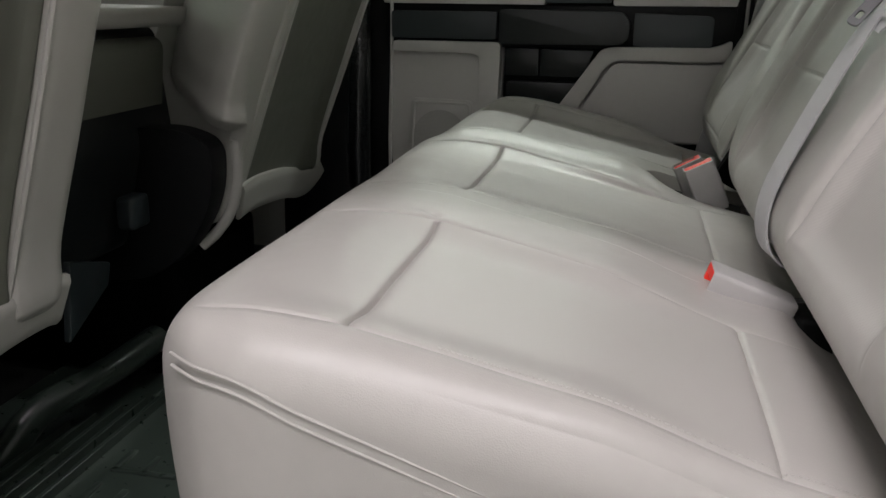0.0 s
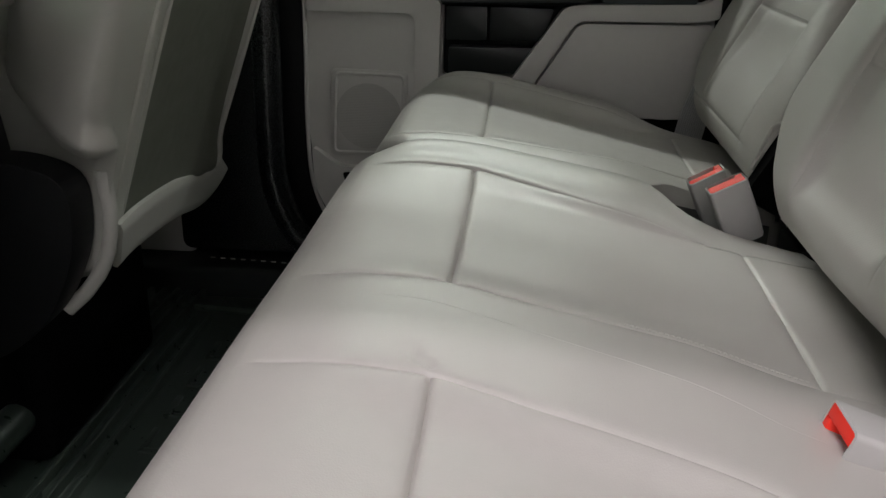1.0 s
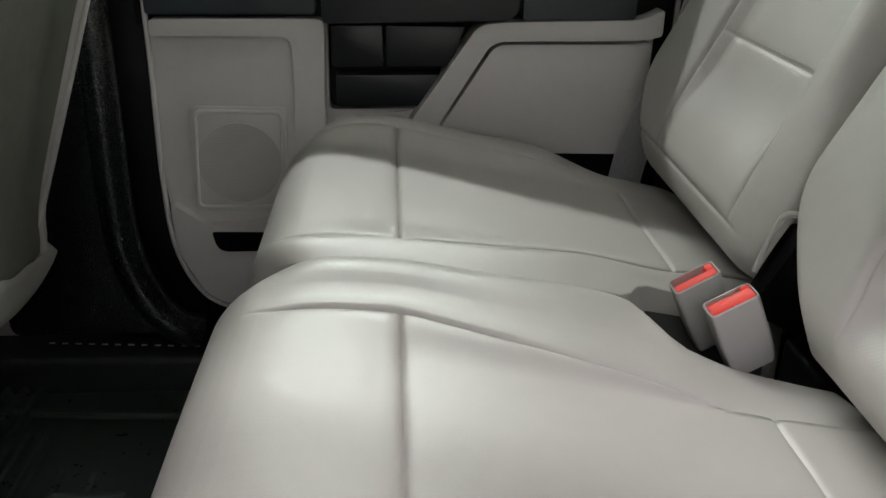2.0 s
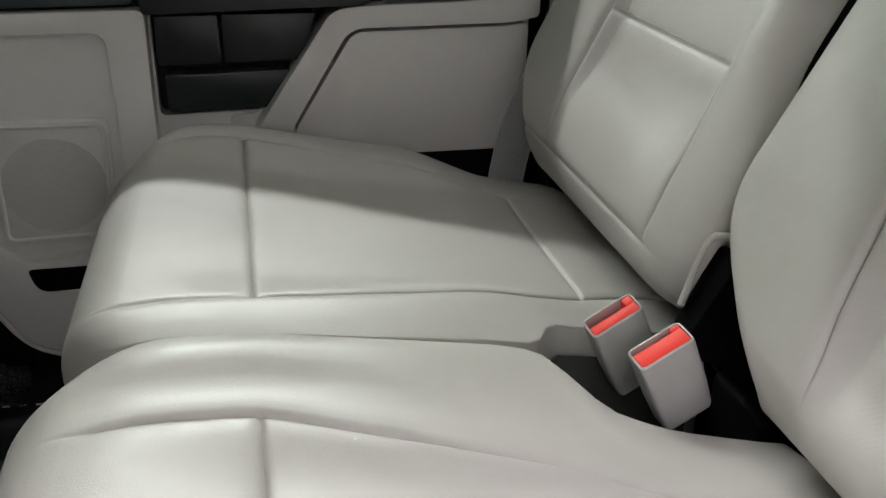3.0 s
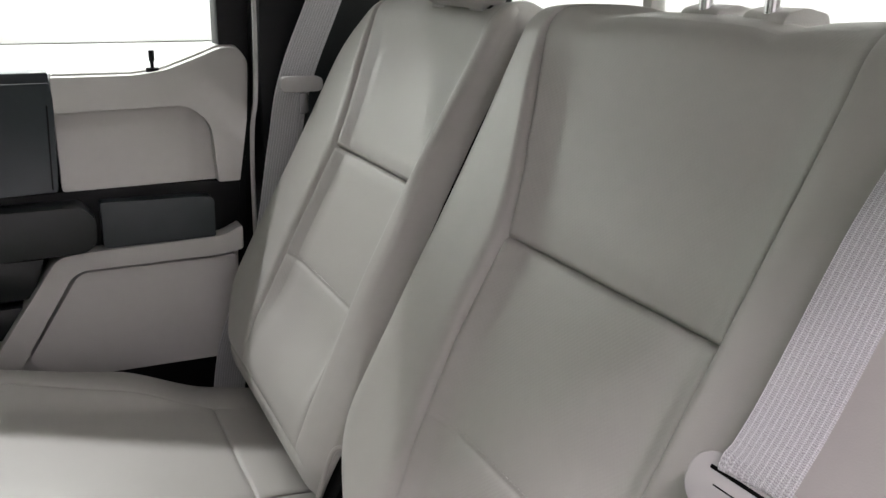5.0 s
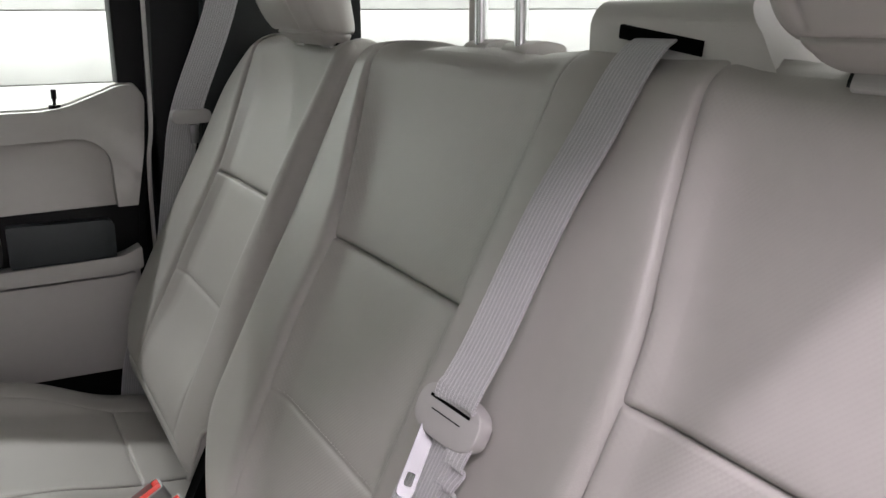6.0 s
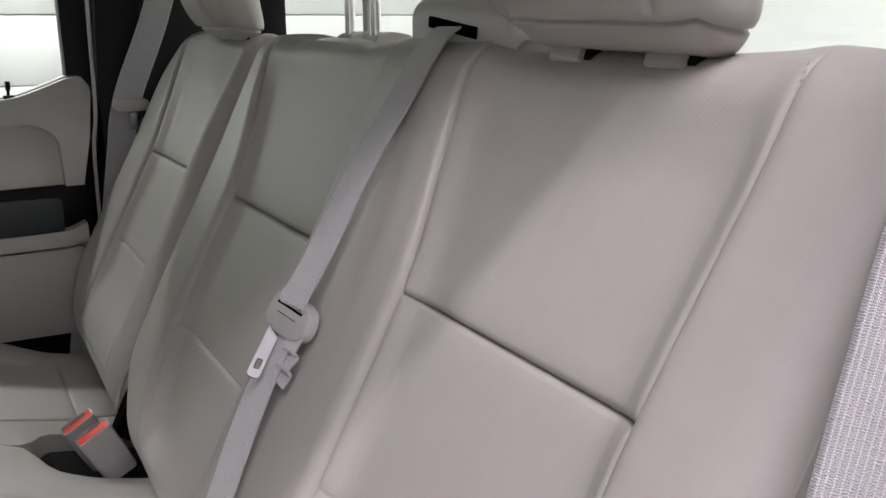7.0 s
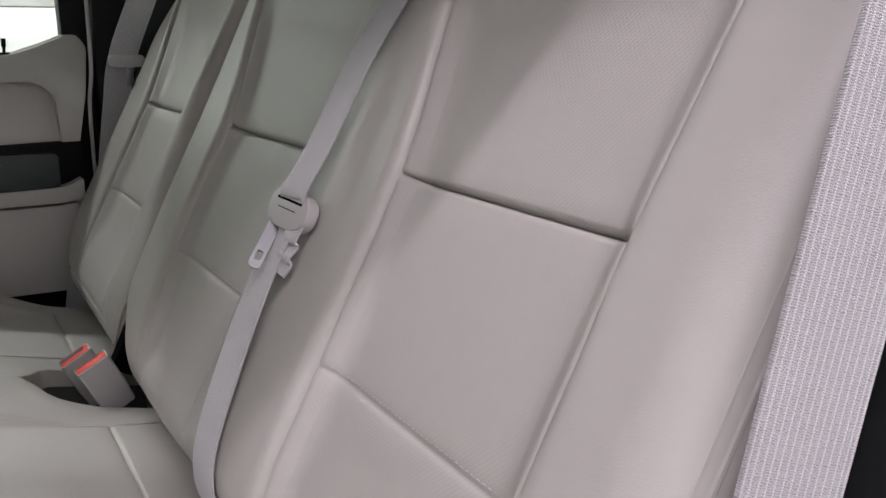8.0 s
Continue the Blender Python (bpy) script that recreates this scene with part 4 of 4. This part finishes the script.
def middle_belt():
    belt = thing("seat_belt", "grey shoulder belt hanging down the middle backrest", "seat belt", "rear seat belts", at=(0, 0, 0))
    up = smooth_path([(0.425, 0.884, 0.901), (0.400, 0.885, 0.901), (0.377, 0.885, 0.884), (0.344, 0.885, 0.836), (0.308, 0.885, 0.785), (0.260, 0.882, 0.705), (0.2400, 0.8810, 0.6760), (0.2345, 0.8830, 0.6640), (0.2370, 0.8830, 0.6590)])
    turn = [step(0.0, 0.45, k / (len(up) - 1)) for k in range(len(up))]
    part("webbing", ribbon(up, [(-0.16 * t, 1 - 0.03 * t, -0.08 * t) for t in turn], 0.042), WEBBING, belt)
    low = smooth_path([(0.234, 0.888, 0.648), (0.203, 0.890, 0.590), (0.168, 0.888, 0.515), (0.136, 0.880, 0.435), (0.138, 0.872, 0.385), (0.17, 0.868, 0.36)])
    part("webbing", ribbon(low, [(0.04 - 0.15 * min(1, k / 14), 0.96, 0.06 - 0.08 * min(1, k / 14)) for k in range(len(low))], 0.045), WEBBING, belt)
    back = smooth_path([(0.232, 0.866, 0.642), (0.223, 0.866, 0.628), (0.225, 0.866, 0.622), (0.216, 0.866, 0.613), (0.218, 0.866, 0.607), (0.211, 0.867, 0.598)], 5)
    part("webbing_fold", ribbon(back, (-0.2, 0.95, 0.1), 0.019, 0.0016), WEBBING, belt)
    tongue(belt, (0.235, 0.888, 0.650), (-0.45, 0.0, -0.89), (-0.25, 0.95, -0.17), (0.220, 0.901, 0.632), (-0.62, -0.42, -0.66), (-0.751, 0.513, 0.379))


middle_belt()


def side_belt(label, points, side, width):
    belt = thing("seat_belt", label, "seat belt", "rear seat belts", at=(0, 0, 0))
    part("webbing", ribbon(smooth_path(points), side, width), WEBBING, belt)
    for s in (-1, 1):
        part("edge_binding", ribbon(smooth_path(points), side, 0.0026, 0.0018, 4, s * (width / 2 - 0.0014)), WEBBING, belt)
    return belt


far_belt = side_belt("grey seat belt hanging from the far pillar with its tongue",
                     [(0.44, 1.91, 1.22), (0.36, 1.874, 0.95), (0.285, 1.866, 0.77), (0.264, 1.876, 0.66), (0.235, 1.884, 0.50), (0.185, 1.884, 0.38), (0.165, 1.888, 0.30), (0.15, 1.89, 0.16)], (0.93, -0.25, -0.35), 0.049)
holder = prism(rounded([(-0.031, -0.010), (0.033, -0.010), (0.033, 0.012), (-0.031, 0.012)], 0.012, 5), -0.010, 0.008, 0.005, 3)
holder.transform(Matrix.Translation((0.287, 1.857, 0.758)))
grip = part("tongue_grip", holder, BUCKLE_GREY, far_belt, "moulded grey grip")
part("tongue_plate", prism(rounded([(0.284, 0.714), (0.298, 0.716), (0.298, 0.746), (0.284, 0.746)], 0.004), 1.850, 1.853, 0.0006), STEEL, grip, "steel tongue")
side_belt("grey seat belt hanging from the near pillar",
                      [(0.47, 0.335, 1.20), (0.380, 0.368, 1.0), (0.337, 0.373, 0.87), (0.287, 0.371, 0.70), (0.235, 0.368, 0.50), (0.20, 0.366, 0.30)], (0.90, -0.42, -0.25), 0.049)


# ---- buckles ----
def buckle(at, across, down, label, thick=0.024, width=0.046, length=0.078, fill=0.05):
    """An upright buckle: grey shell with a red release key in its open end."""
    across, down = Vector(across).normalized(), Vector(down).normalized()
    out = across.cross(down).normalized()
    top = thing("buckle", label, "buckle", "rear belt buckles")
    m = Matrix.Translation(at) @ Matrix((across, out, -down)).transposed().to_4x4()
    shell = bmesh.new()
    w, t = width / 2, thick / 2
    ring = rounded([(-w, -t), (w, -t), (w, t), (-w, t)], 0.005, 3)
    inner = rounded([(-w + 0.002, -t + 0.002), (w - 0.002, -t + 0.002), (w - 0.002, t - 0.002), (-w + 0.002, t - 0.002)], 0.003, 3)
    levels = [(inner, -0.012, 1.0), (inner, 0.0, 1.0), (ring, -0.0006, 0.985), (ring, -0.003, 1.0), (ring, -0.6 * length, 1.0), (ring, -length + 0.004, 0.93), (ring, -length, 0.86)]
    rows = [[shell.verts.new((x * s, y * s, z)) for x, y in outline] for outline, z, s in levels]
    for a, b in zip(rows, rows[1:]):
        for i in range(len(a)):
            shell.faces.new((a[i], a[(i + 1) % len(a)], b[(i + 1) % len(a)], b[i]))
    shell.faces.new(rows[-1]), shell.faces.new(rows[0][::-1])
    shell.transform(m)
    part("shell", shell, BUCKLE_GREY, top)
    key = prism([(-w + 0.0023, -0.011), (w - 0.0023, -0.011), (w - 0.0023, -0.0002), (-w + 0.0023, -0.0002)], -t + 0.0023, t * fill, 0.001)
    side_key = prism([(w - 0.013, -0.011), (w - 0.0023, -0.011), (w - 0.0023, -0.0004), (w - 0.010, -0.0004)], t * fill, t - 0.0023, 0.0008)
    key.transform(m), side_key.transform(m)
    red = part("release_key", key, RED, top, "bright red release key")
    part("key_rib", side_key, RED, red)
    return top


buckle((0.101, 1.302, 0.390), (0.040, 0.003, 0.020), (0.41, 0.12, -0.88), "grey buckle with a red key standing in the gap", fill=0.45)
buckle((0.089, 1.361, 0.383), (0.039, 0.002, 0.021), (0.41, 0.12, -0.88), "grey buckle with a red key beside its pair")
buckle((0.083, 0.842, 0.359), (0.0, 1, 0.0), (0.93, -0.06, -0.32), "grey buckle lying on the cushion, red end up front", 0.024, 0.046, 0.085)


# black strap and bracket in the split between the backrests
anchor = thing("belt_anchor", "black strap and bracket below the split of the backrests", "belt anchor", at=(0, 0, 0))
part("strap", ribbon(smooth_path([(0.235, 1.385, 0.440), (0.20, 1.374, 0.420), (0.178, 1.364, 0.385), (0.18, 1.352, 0.33)]), (0.3, 0.95, 0.1), 0.028, 0.002), BLACK, anchor)
part("bracket", box(0.185, 0.22, 1.28, 1.36, 0.26, 0.32, 0.008, 3), BLACK, anchor)
anchor_near = thing("belt_anchor", "black bracket behind the lying buckle", "belt anchor", at=(0, 0, 0))
part("bracket", box(0.165, 0.20, 0.80, 0.87, 0.29, 0.335, 0.006, 3), BLACK, anchor_near)
part("steel_tab", box(0.158, 0.180, 0.848, 0.862, 0.328, 0.336, 0.002, 2), STEEL, anchor_near, "bright steel tab")


# ---- front seats ----
def front_seat(yc, half, tilt, wing, panel, hem, label):
    """A front seat from behind: pale cover with piped seams round a dark olive back panel and a loose hem; wing is the side
    (-1 or 1) whose bolster slants away forwards."""
    top = thing("front_seat", label, "car seat", "front seats")
    m = pose(-0.655, yc, 0.255, 0, tilt, 0)
    r = 0.045
    p0, p1 = panel
    xs, ys, zs = lines(-0.19, 0.0, 0.02, (), r), lines(-half, half, 0.014, (p0, p1), r), lines(0.0, 0.75, 0.02, (), r)

    def narrow(z):
        return 1 - 0.05 * (1 - step(0.0, 0.3, z)) - 0.10 * step(0.5, 0.75, z)

    def deform(p, q, n):
        out = q.copy()
        back = step(0.3, 0.8, n[:, 0])
        for s in (p0, p1):
            d = np.abs(p[:, 1] - s)
            out[:, 0] -= back * (0.005 * bell(d, 0.003) + 0.004 * bell(d, 0.012))
        inside = step(p0 - 0.01, p0 + 0.03, p[:, 1]) * (1 - step(p1 - 0.03, p1 + 0.01, p[:, 1]))
        out[:, 0] += back * (0.010 * (1 - inside) - 0.010 * inside * step(0.05, 0.2, p[:, 2]) + 0.003 * ripple(p[:, 1], p[:, 2], 25, 6))
        out[:, 0] += 0.01 * bell(p[:, 2] - 0.045, 0.03) * back
        out[:, 1] *= narrow(p[:, 2])
        slant = step(half - 0.14, half - 0.02, wing * p[:, 1])
        if wing < 0:
            out[:, 2] += 0.17 * step(half - 0.075, half - 0.055, -p[:, 1]) * (1 - step(0.0, 0.32, p[:, 2]))
        out[:, 1] += wing * slant * 0.9 * np.minimum(0, out[:, 0])
        h = np.c_[out, np.ones(len(out))] @ np.array(m).T
        return h[:, :3]

    def split(p, n):
        return ((p[:, 1] > p0) & (p[:, 1] < p1) & (n[:, 0] > 0.8) & (p[:, 2] < 0.66)).astype(int)

    padded(xs, ys, zs, r, deform, split, [SEAT_BACK, POCKET_CLOTH], top, ["backrest", "back_panel"])
    for s, off in ((p0, 0.006), (p1, 0.006), (p0 - 0.045, 0.010)):
        line = smooth_path([m @ Vector((off, s * float(narrow(z)), z)) for z in (0.03, 0.10, 0.2, 0.3, 0.4, 0.5, 0.6)], 4)
        part("seam_piping", tube(line, 0.0032, 8), SEAT_BACK, top)
    edge = [m @ Vector((0.016 - 0.006 * math.sin(9 * y), y, z)) for y, z in hem]
    part("hem", ribbon(smooth_path(edge, 5), (0.25, 0, 0.97), 0.062, 0.005), SEAT_BACK, top, "loose pale hem of the seat cover")
    part("seat_cushion", box(-1.25, -0.74, yc - 0.24, yc + 0.24, 0.20, 0.37, 0.05, 4), SEAT_BACK, top)
    part("seat_track", box(-1.2, -0.75, yc - 0.16, yc + 0.20, FLOOR_Z, 0.20, 0.02, 3), VOID, top)
    return top


passenger = front_seat(1.415, 0.285, 20, -1, (-0.125, 0.245), [(-0.15, 0.050), (-0.10, 0.055), (0.0, 0.045), (0.10, 0.028), (0.19, 0.008), (0.245, 0.010), (0.27, 0.035)],
                       "pale grey vinyl front passenger seat with a dark olive back panel")
front_seat(0.580, 0.262, 16, 1, (-0.20, 0.155), [(-0.25, 0.0), (-0.1, 0.015), (0.05, 0.02), (0.15, 0.03), (0.215, 0.032), (0.240, 0.028)],
           "pale grey vinyl driver seat with a dark olive back panel")
# black hinge cover on the passenger seat's inner side, with the pale cover hooked round its rear
cover = prism(rounded([(-0.86, 0.18), (-0.72, 0.190), (-0.650, 0.245), (-0.607, 0.33), (-0.605, 0.41), (-0.66, 0.430), (-0.86, 0.43)], [0.02, 0.05, 0.04, 0.04, 0.03, 0.04, 0.02]), 1.150, 1.200, 0.016, 4)
part("recliner_cover", cover, BLACK, passenger, "round black hinge cover")
part("cover_hook", tube(smooth_path([(-0.592, 1.205, 0.41), (-0.596, 1.214, 0.35), (-0.612, 1.220, 0.295), (-0.636, 1.216, 0.258), (-0.66, 1.206, 0.235)]), 0.009, 12), SEAT_BACK, passenger, "pale edge of the cover")


def centre_seat():
    top = thing("centre_seat", "folded middle front seat with a dark back", "car seat", "front seats")
    part("back_panel", prism(rounded([(-0.86, 0.345), (-0.76, 0.315), (-0.735, 0.38), (-0.715, 0.56), (-0.86, 0.56)], 0.025), 0.88, 1.235, 0.03, 5), POCKET_CLOTH, top, "dark olive back panel")
    part("armrest", prism(rounded([(-1.2, 0.575), (-0.70, 0.575), (-0.69, 0.605), (-1.2, 0.61)], 0.01), 0.90, 1.27, 0.008, 3), SEAT_BACK, top, "pale folded armrest")
    part("hinge_box", prism(rounded([(-1.1, 0.24), (-0.76, 0.24), (-0.72, 0.40), (-0.74, 0.575), (-1.1, 0.575)], 0.02), 0.93, 1.25, 0.01, 3), SATIN_BLACK, top)
    bracket = prism([(0.948, 0.280), (1.04, 0.253), (1.03, 0.222), (0.932, 0.170)], 0.0, 0.012, 0.003)
    bracket.transform(Matrix.Translation((-0.715, 0, 0)) @ pose(0, 0, 0, 0, 0, 90) @ pose(0, 0, 0))
    part("bracket", bracket, SLATE, top)
    part("socket", box(-0.735, -0.705, 1.09, 1.14, 0.285, 0.335, 0.008, 3), SLATE, top)
    return top


centre_seat()

# ---- floor mat ----
mat_thing = thing("floor_mat", "black ribbed rubber floor mat behind the front seats", "floor mat", at=(0, 0, 0))
part("mat_sheet", prism(rounded([(-0.98, FLOOR_Z - 0.01), (-0.30, FLOOR_Z - 0.01), (-0.30, FLOOR_Z), (-0.98, FLOOR_Z)], 0.002), 0.34, 1.82, 0.002), RUBBER, mat_thing)


def rib(x, y0, y1):
    pts = rounded([(x - 0.006, FLOOR_Z - 0.001), (x + 0.006, FLOOR_Z - 0.001), (x + 0.004, FLOOR_Z + 0.014), (x - 0.004, FLOOR_Z + 0.014)], 0.002, 2)
    part("rib", prism(pts, y0, y1, 0.001, 1), RUBBER, mat_thing)


for k in range(6):
    rib(-0.848 + 0.0235 * k, 0.60, 1.015 + 0.035 * k)
for k in range(7):
    rib(-0.845 + 0.026 * k, 1.56 - 0.045 * k if k < 4 else 1.16, 1.83 if k < 5 else 1.70)
for k, (y0, y1) in enumerate(((1.30, 1.36), (1.39, 1.45), (1.48, 1.54), (1.57, 1.63), (0.86, 0.92), (0.95, 1.01))):
    x = -0.60 if k < 4 else -0.64
    for x0, x1, c0, c1 in ((x - 0.05, x + 0.05, y0, y0 + 0.010), (x - 0.05, x - 0.04, y0, y1), (x - 0.005, x + 0.005, y0, y1 - 0.01)):
        part("raised_mark", box(x0, x1, c0, c1, FLOOR_Z - 0.002, FLOOR_Z + 0.004, 0.002), RUBBER, mat_thing)
part("raised_rim", tube(smooth_path([(-0.875, 0.90, -0.06), (-0.85, 0.96, -0.01), (-0.835, 1.0, 0.02), (-0.808, 1.05, 0.036), (-0.788, 1.12, 0.042), (-0.785, 1.26, 0.044), (-0.80, 1.40, 0.03), (-0.83, 1.50, -0.05)]), 0.024, 14), RUBBER, mat_thing)
part("edge_lip", tube([(-0.95, 1.775, FLOOR_Z + 0.004), (-0.34, 1.735, FLOOR_Z + 0.004)], 0.007, 8), RUBBER, mat_thing)


for k in range(14):
    x = -0.74 + 0.021 * k
    part("stitch", tube([(x, 1.872 - 0.08 * (x + 0.74), 0.0305), (x + 0.009, 1.8715 - 0.08 * (x + 0.74), 0.0305)], 0.0014, 6), THREAD, far)


# ---- the workshop round the truck ----
def workshop():
    for name, b in (("wall_north", box(-6, 6, 5.0, 5.1, -0.9, 3.4, 0)), ("wall_south", box(-6, 6, -4.1, -4.0, -0.9, 3.4, 0)),
                    ("wall_east", box(5.0, 5.1, -4.1, 5.1, -0.9, 3.4, 0)), ("wall_west", box(-5.1, -5.0, -4.1, 5.1, -0.9, 3.4, 0))):
        tagged(part(name, b, WALL), "white workshop wall", "wall", kind="structure")
    tagged(part("workshop_floor", box(-6, 6, -4.1, 5.1, -1.0, -0.9, 0), CONCRETE), "grey concrete workshop floor", "floor", kind="structure")
    tagged(part("workshop_ceiling", box(-6, 6, -4.1, 5.1, 3.4, 3.5, 0), WALL), "white workshop ceiling", "ceiling", kind="structure")
    door = thing("garage_door", "white sectional garage door with wide panels", "garage door", kind="structure")
    part("backing", box(-4.5, 4.0, 4.985, 4.998, -0.88, 3.36, 0), CONCRETE, door)
    for k in range(12):
        part("panel", box(-4.5, 4.0, 4.94, 4.98, -0.745 + 0.338 * k, -0.413 + 0.338 * k, 0.005, 2), WALL, door)


workshop()
